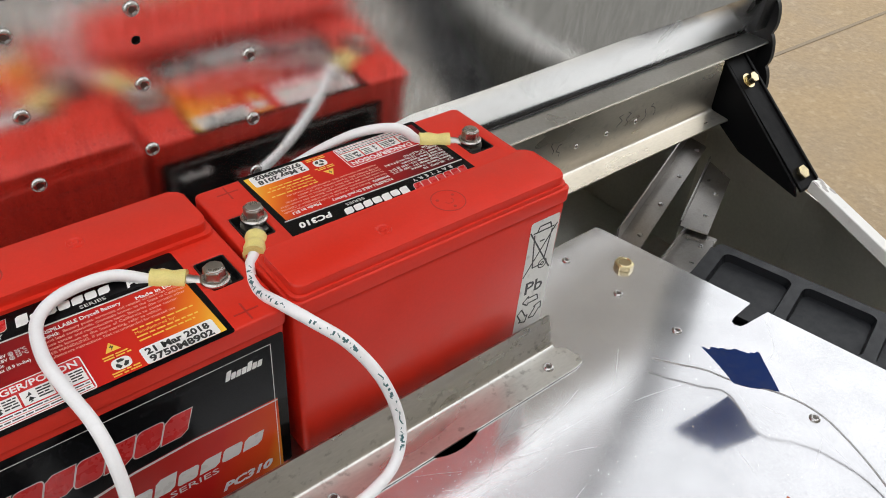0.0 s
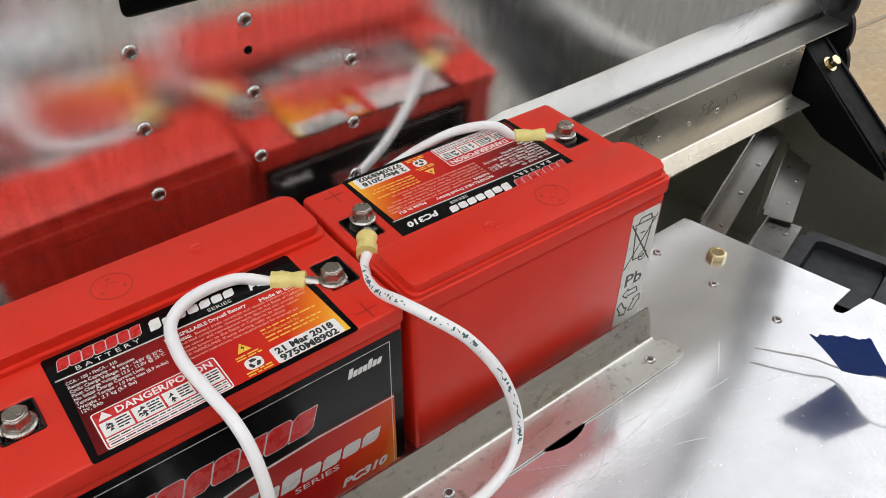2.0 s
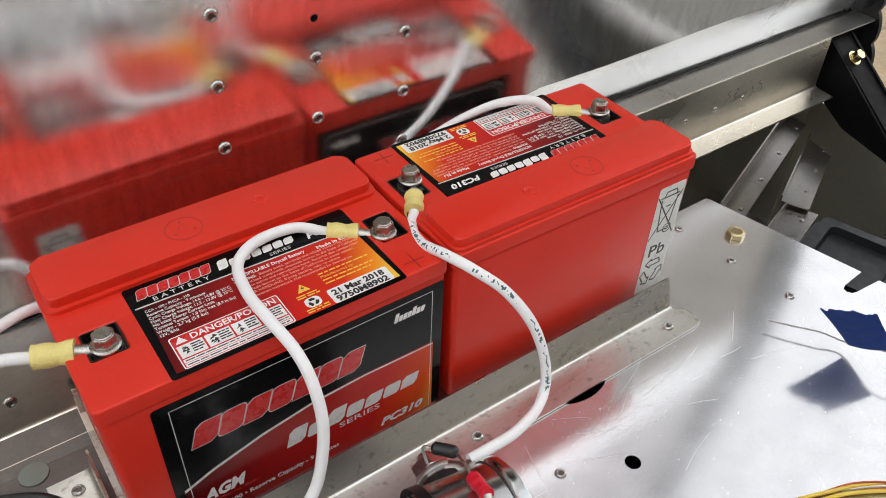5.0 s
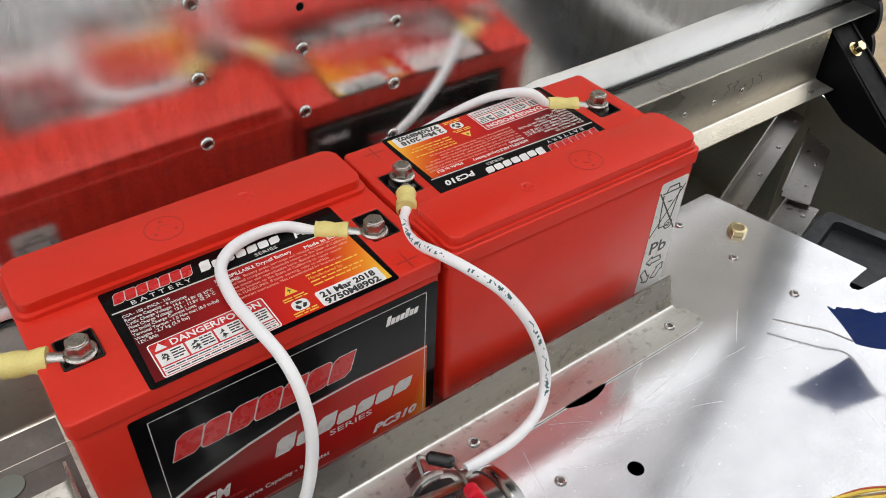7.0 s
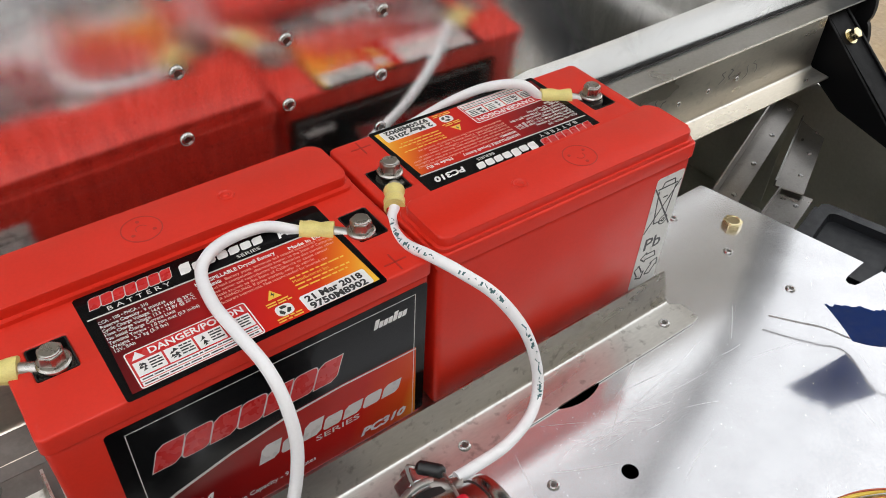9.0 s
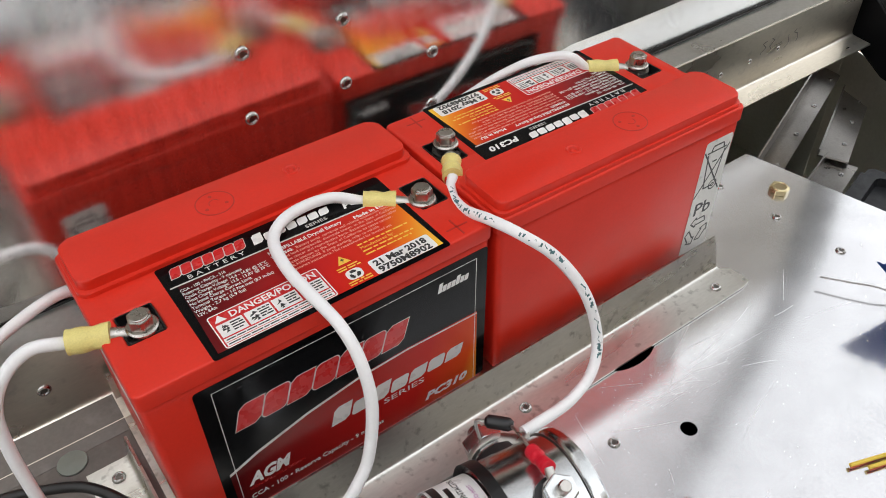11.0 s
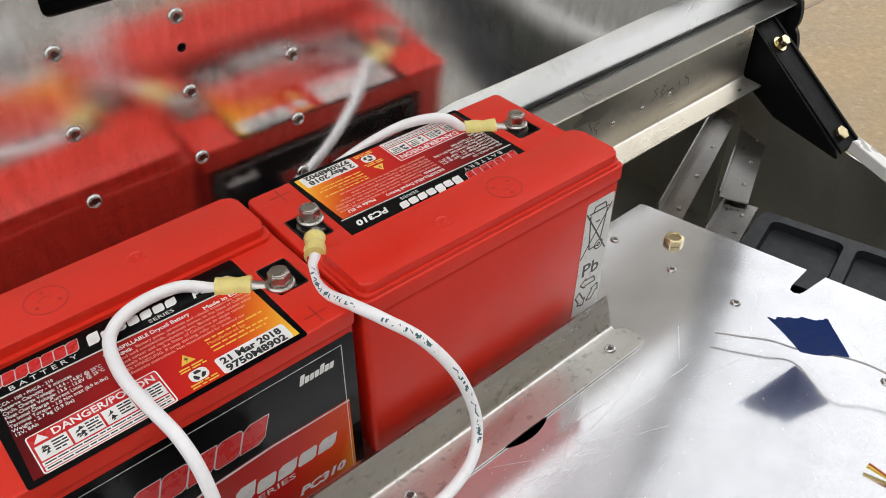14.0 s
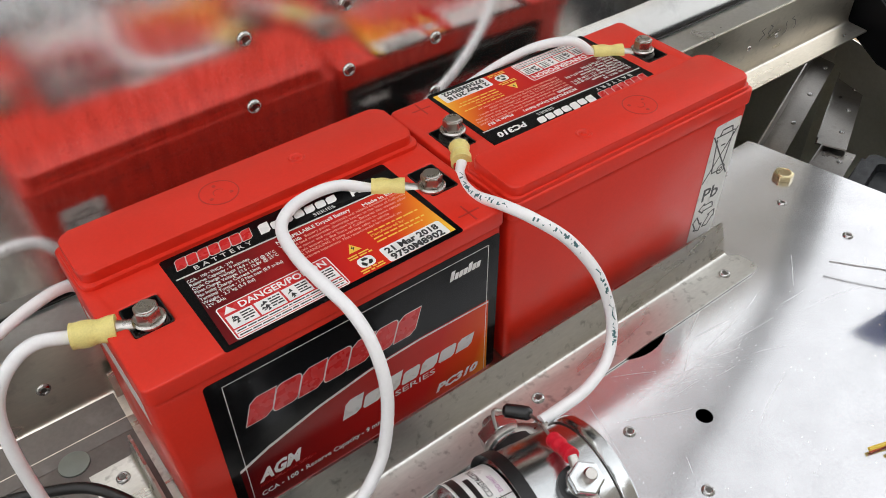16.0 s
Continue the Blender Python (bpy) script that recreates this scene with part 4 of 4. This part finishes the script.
# ---- cables ----
def ring_lug(bolt, way, z, sleeve_len, sleeve, root, wide=0.0040):
    """A crimped ring terminal from the bolt outwards, with its insulating sleeve."""
    b = Vector((bolt[0], bolt[1], z))
    w = Vector((way[0], way[1], 0)).normalized()
    eye = lathe([(0.0054, 0), (0.0056, 0.0005), (0.0054, 0.0011), (0.0030, 0.0011), (0.0030, 0)], 26, Matrix.Translation(b))
    part("lug_eye", eye, TIN, root, "tinned ring lug", smooth=True)
    p, q = b + w * 0.0050 + Vector((0, 0, 0.0006)), b + w * 0.0125 + Vector((0, 0, 0.0020))
    part("lug_neck", tube([p, p + (q - p) * 0.5, q], lambda t: 0.0028 - 0.0002 * t, 12), TIN, root, smooth=True)
    s0, s1 = b + w * 0.0100 + Vector((0, 0, 0.0019)), b + w * (0.0100 + sleeve_len) + Vector((0, 0, 0.0022))
    dent = lambda t: wide * (1.06 - 0.14 * math.exp(-((t - 0.40) / 0.16) ** 2) - 0.06 * math.exp(-((t - 0.9) / 0.09) ** 2))
    part("sleeve", tube([s0, s0.lerp(s1, 0.33), s0.lerp(s1, 0.66), s1], dent, 14, 8), sleeve, root, "crimped insulating sleeve", smooth=True)
    return s1


def marks(points, radius, root, spans, side):
    """Printed dashes along a cable."""
    path = spline(points, 22)
    bm = bmesh.new()
    rnd = random.Random(9)
    data = list(frames_along(path))
    ref = Vector(side).normalized()
    for a, b in spans:
        i, end = int(a * len(data)), int(b * len(data))
        while i < end - 2:
            across = rnd.random() < 0.45
            k, half = (1, rnd.uniform(0.22, 0.36)) if across else (rnd.choice((2, 3)), 0.11)
            lean = rnd.uniform(-0.25, 0.25)
            ring_pts = []
            for j in (i, min(i + k, len(data) - 1)):
                p, w, u, v = data[j]
                n = (ref - w * ref.dot(w)).normalized()
                s = w.cross(n)
                off = (lean if across else 0.38 * math.sin(1.1 * j)) + rnd.uniform(-0.08, 0.08)
                ring_pts.append([p + (n * math.cos(t) + s * math.sin(t)) * (radius * 1.012) for t in (off - half, off, off + half)])
            vs = [[bm.verts.new(q) for q in row] for row in ring_pts]
            for c in range(2):
                bm.faces.new((vs[0][c], vs[0][c + 1], vs[1][c + 1], vs[1][c]))
            i += k + rnd.choice((0, 0, 0, 1))
    return part("cable_print", bm, CABLE_INK, root, "illegible dark print")


CR = 0.00222
LUGZ = 0.0876
c1 = thing("battery_cable", "white battery cable looping from terminal to contactor", "cable", "white cables")
e1 = ring_lug((0.1246, 0.0275), (-0.0187, 0.0132), LUGZ + 0.0006, 0.0125, YELLOW_SLEEVE, c1)
P1 = [e1, (0.0948, 0.0466, 0.0936), (0.0783, 0.0460, 0.0944), (0.0669, 0.0377, 0.0944), (0.0629, 0.0208, 0.0949), (0.0638, 0.0050, 0.0936), (0.0663, -0.0090, 0.0888), (0.0671, -0.0190, 0.0794), (0.0660, -0.0255, 0.0634), (0.0600, -0.0300, 0.0446), (0.0519, -0.0330, 0.0361), (0.0450, -0.0345, 0.0310)]
part("insulation", tube(P1, CR, 14, 8), CABLE_WHITE, c1, smooth=True)
c2 = thing("battery_cable", "white printed battery cable curving down to the contactor", "cable", "white cables")
e2 = ring_lug((0.1543, 0.0500), (-0.0098, -0.0150), LUGZ + 0.0006, 0.0110, YELLOW_SLEEVE, c2, 0.0041)
P2 = [e2, (0.1374, 0.0260, 0.0889), (0.1343, 0.0140, 0.0900), (0.1361, 0.0000, 0.0930), (0.1408, -0.0118, 0.0916), (0.1498, -0.0218, 0.0829), (0.1575, -0.0310, 0.0674), (0.1613, -0.0368, 0.0467), (0.1545, -0.0430, 0.0357), (0.1374, -0.0490, 0.0362), (0.1182, -0.0520, 0.0408), (0.1113, -0.0520, 0.0410)]
part("insulation", tube(P2, CR, 14, 8), CABLE_WHITE, c2, smooth=True)
marks(P2, CR, c2, ((0.08, 0.30), (0.36, 0.48), (0.52, 0.70)), (-0.3, -0.8, 0.6))
c3 = thing("battery_cable", "white battery cable passing behind the batteries", "cable", "white cables")
e3 = ring_lug((0.2650, 0.0497), (-0.019, 0.012), LUGZ + 0.0006, 0.0140, YELLOW_SLEEVE, c3)
P3 = [e3, (0.2368, 0.0684, 0.0970), (0.2254, 0.0790, 0.0941), (0.2121, 0.0867, 0.0877), (0.1983, 0.0919, 0.0803), (0.1836, 0.0948, 0.0731), (0.1680, 0.0930, 0.0600), (0.1500, 0.0885, 0.0450), (0.1300, 0.0880, 0.0360), (0.0800, 0.0880, 0.0340), (0.0300, 0.0880, 0.0450), (0.0080, 0.0865, 0.0620),
      (-0.0022, 0.0830, 0.0716), (-0.0227, 0.0780, 0.0700), (-0.0431, 0.0700, 0.0647), (-0.0594, 0.0600, 0.0572), (-0.0671, 0.0500, 0.0511), (-0.0674, 0.0420, 0.0392), (-0.0631, 0.0350, 0.0251), (-0.0563, 0.0260, 0.0120)]
part("insulation", tube(P3, CR, 14, 8), CABLE_WHITE, c3, smooth=True)
c4 = thing("battery_cable", "white battery cable dropping beside the battery end", "cable", "white cables")
e4 = ring_lug((0.0136, 0.0275), (-0.0223, 0.0085), LUGZ + 0.0006, 0.0135, YELLOW_SLEEVE, c4, 0.0042)
P4 = [e4, (-0.0190, 0.0370, 0.0931), (-0.0287, 0.0360, 0.0883), (-0.0355, 0.0360, 0.0762), (-0.0379, 0.0340, 0.0595), (-0.0379, 0.0300, 0.0400), (-0.0370, 0.0240, 0.0203), (-0.0385, 0.0130, 0.0060), (-0.0420, -0.0100, 0.0045)]
part("insulation", tube(P4, CR, 14, 8), CABLE_WHITE, c4, smooth=True)

# brass fitting where the cable ends
fit_ = thing("brass_fitting", "small brass stud fitting with a tinned cable lug", "fitting")
part("lug", tube([(-0.0570, 0.0270, 0.0125), (-0.0545, 0.0230, 0.0095), (-0.0520, 0.0195, 0.0075)], 0.0036, 12), TIN, fit_, smooth=True)
mf = aim((-0.0500, 0.0165, 0.0010), (-0.0500, 0.0160, 0.02))
part("stud", lathe([(0.0050, 0), (0.0050, 0.007), (0.0036, 0.0075), (0.0036, 0.0110), (0.0030, 0.0115), (0, 0.0115)], 20, mf), BRASS, fit_, smooth=True)
part("nut", prism(ring(0.0062, 6), 0.0072, 0.0105, 0.0005, 2, mf), BRASS, fit_)

k1 = thing("black_cable", "thick black rubber cable looping over the plate", "cable", "black cables")
part("jacket", tube([(-0.1300, 0.0150, 0.0042), (-0.1060, 0.0420, 0.0042), (-0.0800, 0.0580, 0.0046), (-0.0570, 0.0590, 0.0106), (-0.0368, 0.0500, 0.0135), (-0.0221, 0.0395, 0.0140), (-0.0105, 0.0185, 0.0135), (-0.0050, -0.0050, 0.0144), (0.0008, -0.0240, 0.0090), (0.0040, -0.0460, 0.0042), (0.0020, -0.0800, 0.0042)], 0.0021, 12, 8), RUBBER, k1, smooth=True)
k2 = thing("black_cable", "black rubber cable lying on the plate", "cable", "black cables")
part("jacket", tube([(-0.1300, 0.0050, 0.0042), (-0.0950, 0.0280, 0.0042), (-0.0780, 0.0340, 0.0045), (-0.0620, 0.0320, 0.0060), (-0.0480, 0.0250, 0.0060), (-0.0350, 0.0140, 0.0050), (-0.0240, 0.0020, 0.0045), (-0.0150, -0.0160, 0.0042), (-0.0140, -0.0700, 0.0042)], 0.0020, 12, 8), RUBBER, k2, smooth=True)
k3 = thing("black_cable", "second black rubber cable on the plate", "cable", "black cables")
part("jacket", tube([(-0.1200, -0.0050, 0.0040), (-0.0850, 0.0220, 0.0040), (-0.0650, 0.0245, 0.0042), (-0.0500, 0.0050, 0.0040), (-0.0420, -0.0300, 0.0040), (-0.0400, -0.0800, 0.0040)], 0.0020, 12, 8), RUBBER, k3, smooth=True)


# ---- contactors ----
CAN = Matrix(((0, 0, 1, 0), (1, 0, 0, 0), (0, 1, 0, 0), (0, 0, 0, 1)))


def contactor(at, sleeve, label):
    """A round zinc-plated can lying along x, with studs and a wrapped label."""
    root = thing("contactor", label, "contactor", "contactors", at=at)
    R = 0.0250
    part("can", lathe([(0.006, -0.0305), (0.0150, -0.0302), (0.0190, -0.0294), (0.0215, -0.0278), (0.0229, -0.0250), (0.0232, -0.0220), (0.0232, -0.0085), (R, -0.0070), (R, 0.0205), (R + 0.0007, 0.0212), (R + 0.0011, 0.0226), (R + 0.0010, 0.0248), (R + 0.0002, 0.0256), (R - 0.0014, 0.0256), (R - 0.0022, 0.0244), (0.004, 0.0240)], 56, CAN), ZINC, root, "zinc-plated can", smooth=True)
    part("rim_groove", lathe([(R + 0.0001, 0.0198), (R + 0.0006, 0.0201), (R + 0.0001, 0.0204)], 56, CAN), RIVET_CORE, root)

    def wrap(x0, x1, a0, a1, r, material, name, lab, parent=root):
        bm = bmesh.new()
        rows = []
        for k in range(33):
            a = radians(a0 + (a1 - a0) * k / 32)
            rows.append([bm.verts.new((x, r * math.sin(a), r * math.cos(a))) for x in (x0, x1)])
        for p, q in zip(rows, rows[1:]):
            bm.faces.new((p[0], p[1], q[1], q[0]))
        return part(name, bm, material, parent, lab, smooth=True)

    wl = wrap(-0.0255, -0.0095, -120, 75, 0.02335, WHITE, "wrapped_label", "white warning label wrapped round the can")
    wrap(-0.0095, -0.0050, -150, 150, 0.0264, BLACK, "black_band", "black rubber band")
    wrap(-0.0255, -0.0200, -120, -14, 0.02342, ORANGE_PRINT, "orange_strip", "orange warning strip", wl)

    def around(body, size, x, a, material, bold=0.0):
        """Writing that runs round the can."""
        cu = bpy.data.curves.new("lettering", "FONT")
        cu.body, cu.size, cu.resolution_u, cu.offset = body, size, 2, bold * size
        tmp = new("lettering_tmp", cu)
        me = bpy.data.meshes.new_from_object(tmp.evaluated_get(bpy.context.evaluated_depsgraph_get()))
        bpy.data.objects.remove(tmp)
        for v in me.vertices:
            g = radians(a) + v.co.x / 0.0235
            v.co = (x - v.co.y, 0.02352 * math.sin(g), 0.02352 * math.cos(g))
        me.materials.clear()
        me.materials.append(material)
        ob = new("lettering", me)
        ob.parent = wl

    around("WARNING", 0.0058, -0.0210, -92, BLACK_PRINT, 0.015)
    for k, s in enumerate(("installed in a dry and", "place and isolated from ground.", "to protect solenoid from water", "contaminants could result in")):
        around(s, 0.0026, -0.0172 + 0.0024 * k, -78, BLACK_PRINT)
    wrap(-0.0246, -0.0218, 8, 48, 0.0236, BLACK_PRINT, "print_bar", "", wl)
    wrap(-0.0202, -0.0184, 6, 34, 0.0236, BLACK_PRINT, "print_bar", "", wl)
    around("CONTACTOR", 0.0027, -0.0152, 5, BLACK_PRINT, 0.01)
    around("DO NOT", 0.0021, -0.0118, 5, PURPLE_PRINT)
    wrap(-0.0255, -0.0096, 0.6, 1.4, 0.0236, BLACK_PRINT, "ruled_line", "", wl)
    wrap(-0.0201, -0.0197, -120, 0.6, 0.02362, BLACK_PRINT, "ruled_line", "", wl)

    # main studs on both flanks, each on a black insulator
    for s in (1, -1):
        m = aim((0.0085, s * 0.0225, -0.0020 if s > 0 else 0.0090), (0.0085, s * 0.0580, -0.0050 if s > 0 else 0.0215))
        part("insulator", lathe([(0.0098, 0), (0.0098, 0.0045), (0.0085, 0.0055), (0.004, 0.0056)], 28, m), BLACK, root, "black stud insulator", smooth=True)
        st = part("main_stud", lathe([(0.0036, 0.0), (0.0036, 0.0205), (0.003, 0.0212), (0, 0.0212)], 18, m), ZINC, root, smooth=True)
        part("star_washer", lathe([(0.0078, 0.0062), (0.0078, 0.0074), (0.004, 0.0076)], 14, m), ZINC, st)
        part("lug_eye", lathe([(0.0088, 0.0076), (0.0090, 0.0086), (0.0088, 0.0100), (0.004, 0.0100)], 26, m), TIN, st, smooth=True)
        part("main_nut", prism(ring(0.0084, 6, 0.3), 0.0102, 0.0165, 0.0008, 2, m), ZINC, st, "zinc hex nut")
    # coil stud with two crimped lugs
    top = aim((0.0085, -0.0080, 0.0238), (0.0085, -0.0190, 0.0553))
    part("coil_insulator", lathe([(0.0066, -0.001), (0.0066, 0.0020), (0.004, 0.0024)], 24, top), BLACK, root, smooth=True)
    cs = part("coil_stud", lathe([(0.0021, 0), (0.0021, 0.0140), (0.0017, 0.0146), (0, 0.0146)], 16, top), TIN, root, smooth=True)
    part("lower_nut", prism(ring(0.0056, 6), 0.0026, 0.0058, 0.0005, 2, top), ZINC, cs)
    part("upper_nut", prism(ring(0.0056, 6, 0.5), 0.0074, 0.0104, 0.0006, 2, top), ZINC, cs)
    part("spring_washer", lathe([(0.0052, 0.0060), (0.0052, 0.0068), (0.0024, 0.0068)], 20, top), TIN, cs, smooth=True)
    o = top @ Vector((0, 0, 0.0072))
    a = o + Vector((0.0010, 0.0080, 0.0015))
    b = o + Vector((0.0015, 0.0185, -0.0030))
    dent = lambda t: 0.0026 * (1 - 0.15 * math.exp(-((t - 0.4) / 0.12) ** 2) + 0.05 * math.sin(22 * t))
    part("lug_neck", tube([o + Vector((0, 0.0035, 0.0002)), a], 0.0016, 10), TIN, root, smooth=True)
    part("crimp_sleeve", tube([a, a.lerp(b, 0.5), b], dent, 14, 8), sleeve, root, "crimped red sleeve", smooth=True)
    d0, d1 = Vector((0.0060, 0.0300, 0.0215)), Vector((0.0110, 0.0235, 0.0225))
    part("diode_lead", tube([b, b.lerp(d1, 0.6) + Vector((0, 0, 0.001)), d1], 0.0006, 8), TIN, root, smooth=True)
    c = Vector((0.0045, 0.0290, 0.0220))
    part("diode", tube([d1 + Vector((0.001, -.001, 0)), d1.lerp(c, 0.5), c], lambda t: 0.0024 * min(1, 0.55 + 4 * min(t, 1 - t)), 14, 8), BLACK, root, "black diode body", smooth=True)
    part("diode_lead", tube([c, c + Vector((-0.002, 0.003, -0.003)), (0.0060, 0.0340, 0.0020)], 0.0006, 8), TIN, root, smooth=True)
    p = o + Vector((0.0002, -0.0060, -0.0030))
    q = p + Vector((-0.0085, -0.0100, -0.0085))
    part("lug_neck", tube([o + Vector((0, -0.003, -0.001)), p], 0.0016, 10), TIN, root, smooth=True)
    part("crimp_sleeve", tube([p, p.lerp(q, 0.5), q], dent, 14, 8), PINK_SLEEVE, root, "pink crimped sleeve", smooth=True)
    part("coil_wire", tube([q, q + Vector((0, -0.006, -0.008)), q + Vector((0.002, -0.012, -0.022)), q + Vector((0.004, -0.03, -0.0270)), q + Vector((0.01, -0.06, -0.0270))], 0.0011, 8), CABLE_WHITE, root, smooth=True)
    # cable lug clamped on the rear stud
    part("cable_lug", tube([(0.0085, 0.0322, -0.0030), (0.0135, 0.0300, 0.0020), (0.0185, 0.0255, 0.0050), (0.0220, 0.0235, 0.0078)], lambda t: 0.0036 + 0.0006 * math.sin(9 * t), 14), TIN, root, "tinned cable lug", smooth=True)
    return root


contactor(pose(0.0885, -0.0750, 0.0315, 0, 0, -9), RED_SLEEVE, "zinc-plated round contactor with warning label on the floor")
contactor(pose(0.0215, -0.0740, 0.0315, 0, 0, -9), ORANGE_SLEEVE, "zinc-plated round contactor beside the battery tray")
for x in (0.0920, 0.0250):
    mb = thing("mounting_saddle", "zinc-plated steel saddle under the contactor", "saddle", "saddles")
    part("saddle", prism([(-0.018, 0.0), (0.018, 0.0), (0.014, 0.0095), (0.006, 0.0078), (-0.006, 0.0078), (-0.014, 0.0095)], -0.006, 0.006, 0.0006, m=Matrix.Translation((x + 0.008, -0.0755, 0.0002)) @ CAN), ZINC, mb)

# ---- small things on the floor ----
nut = thing("nut", "gold zinc-plated hex lock nut standing on the floor", "nut", at=pose(0.3530, 0.0085, 0.0, 0, 0, 12) @ Matrix.Diagonal((0.92, 0.92, 0.70, 1.0)))
part("body", prism(ring(0.0062, 6), 0.0, 0.0046, 0.0005, 2), BRASS, nut)
part("collar", lathe([(0.0050, 0.0044), (0.0049, 0.0050), (0.0045, 0.0053), (0.0039, 0.0053), (0.0035, 0.0047)], 26), BRASS, nut, smooth=True)
part("bore", lathe([(0.0037, 0.0046), (0.0035, 0.0048), (0, 0.0047)], 20), BRASS_CORE, nut)

flag = thing("tape_flag", "blue masking tape folded over a thin pale wire", "tape")
A_, B_, C_, D_ = Vector((0.3070, -0.0710, 0.0290)), Vector((0.3190, -0.0910, 0.0360)), Vector((0.3270, -0.1035, 0.0150)), Vector((0.3250, -0.0835, 0.0045))
tb = bmesh.new()
N = 26
rnd = random.Random(2)
grid = []
for i in range(N + 1):
    u = i / N
    row = []
    for j in range(5):
        v = j / 4
        p = (A_ * (1 - u) + B_ * u) * (1 - v) + (D_ * (1 - u) + C_ * u) * v
        p = p + Vector((0, 0, 0.0006 * math.sin(5 * u + 3 * v)))
        if j == 0:
            p += (A_ - D_).normalized() * rnd.uniform(-0.0016, 0.0009)
        row.append(tb.verts.new(p))
    grid.append(row)
for i in range(N):
    for j in range(4):
        tb.faces.new((grid[i][j], grid[i + 1][j], grid[i + 1][j + 1], grid[i][j + 1]))
bmesh.ops.solidify(tb, geom=list(tb.faces), thickness=0.0003)
part("tape", tb, TAPE, flag, "torn blue masking tape", smooth=True)
part("wire", tube([(0.3055, -0.0500, 0.0050), (0.3125, -0.0605, 0.0055), (0.3200, -0.0710, 0.0058), (0.3262, -0.0830, 0.0048), (0.3270, -0.1030, 0.0145), (0.3340, -0.1180, 0.0120), (0.3360, -0.1330, 0.0080), (0.3310, -0.1580, 0.0030), (0.3100, -0.2000, 0.0012), (0.3000, -0.2600, 0.0010)], 0.0005, 8, 8), WIRE_GREY, flag, "thin pale wire", smooth=True)


def twisted(name, points, label):
    root = thing(name, label, "wire", "twisted wires")
    path = spline(points, 10)
    for mat_, ph, r in ((WIRE_YELLOW, 0.0, 0.00085), (WIRE_RED, math.pi, 0.00045)):
        pts = []
        for i, (p, w, u, v) in enumerate(frames_along(path)):
            a = i * 0.16 + ph
            d = 0.00030 if mat_ is WIRE_YELLOW else 0.00085
            pts.append(p + (u * math.cos(a) + v * math.sin(a)) * d)
        part("strand", tube(pts, r, 8, 1), mat_, root, "yellow strand" if mat_ is WIRE_YELLOW else "red strand", smooth=True)


twisted("twisted_wire", [(0.2900, -0.1350, 0.0030), (0.2915, -0.1450, 0.0020), (0.2930, -0.1550, 0.0016), (0.2920, -0.1800, 0.0016), (0.2800, -0.2300, 0.0016)], "yellow and red twisted wire with a loose end")
twisted("twisted_wire", [(0.2250, -0.1215, 0.0016), (0.2440, -0.1280, 0.0018), (0.2590, -0.1340, 0.0022), (0.2730, -0.1430, 0.0022), (0.2870, -0.1590, 0.0018), (0.2900, -0.2000, 0.0016), (0.2800, -0.2500, 0.0016)], "yellow and red twisted wire lying on the floor")
twisted("twisted_wire", [(0.2300, -0.1265, 0.0016), (0.2540, -0.1350, 0.0018), (0.2750, -0.1490, 0.0018), (0.2820, -0.1650, 0.0018), (0.2780, -0.2000, 0.0016), (0.2650, -0.2500, 0.0016)], "yellow and red twisted wire beside another on the floor")

# hand-written marks and smudges on the beam web
ink = bmesh.new()
rnd = random.Random(5)
for x0 in (0.372, 0.380, 0.436, 0.444, 0.462, 0.470):
    a = Vector((x0, 0.0908, 0.020 + rnd.uniform(0, 0.004)))
    pts = [a + Vector((rnd.uniform(-0.003, 0.003), 0, 0.0022 * k + rnd.uniform(-0.001, 0.001))) for k in range(5)]
    for p, q in zip(pts, pts[1:]):
        s = Vector((q.z - p.z, 0, p.x - q.x)).normalized() * 0.00028
        ink.faces.new([ink.verts.new(v) for v in (p - s, q - s, q + s, p + s)])
part("pencil_marks", ink, PENCIL, beam, "faint pencil marks")

# fine scratches and specks on the floor sheet
scr = bmesh.new()
rnd = random.Random(11)
for k in range(420):
    x, y = (rnd.uniform(0.10, 0.37), rnd.uniform(-0.16, -0.032)) if k % 2 else (rnd.gauss(0.205, 0.022), rnd.gauss(-0.048, 0.008))
    if y > -0.032:
        continue
    if math.hypot(x - 0.1886, y + 0.0706) < 0.012:
        continue
    ln, w, a = rnd.uniform(0.003, 0.030) if k % 7 == 0 else rnd.uniform(0.0004, 0.0012), rnd.uniform(0.00005, 0.00013), rnd.gauss(0.75, 0.45) if k % 2 else rnd.gauss(-0.15, 0.22)
    mid = rnd.uniform(-0.03, 0.03) * ln
    pts = [Vector((x + math.cos(a) * ln * t - math.sin(a) * mid * 4 * t * (1 - t), y + math.sin(a) * ln * t + math.cos(a) * mid * 4 * t * (1 - t), 0.00002)) for t in (0, .25, .5, .75, 1)]
    s = Vector((-math.sin(a), math.cos(a), 0)) * w
    vs = [(scr.verts.new(p - s * (1 - abs(2 * t - 1) * .6)), scr.verts.new(p + s * (1 - abs(2 * t - 1) * .6))) for p, t in zip(pts, (0, .25, .5, .75, 1))]
    for p, q in zip(vs, vs[1:]):
        scr.faces.new((p[0], p[1], q[1], q[0]))
SCRATCH = shader("scratched_metal", (0.80, 0.80, 0.80), 0.42, 1.0, vary=0.2, grain=200)
tagged(part("floor_scratches", scr, SCRATCH, floor), kind="stuff")
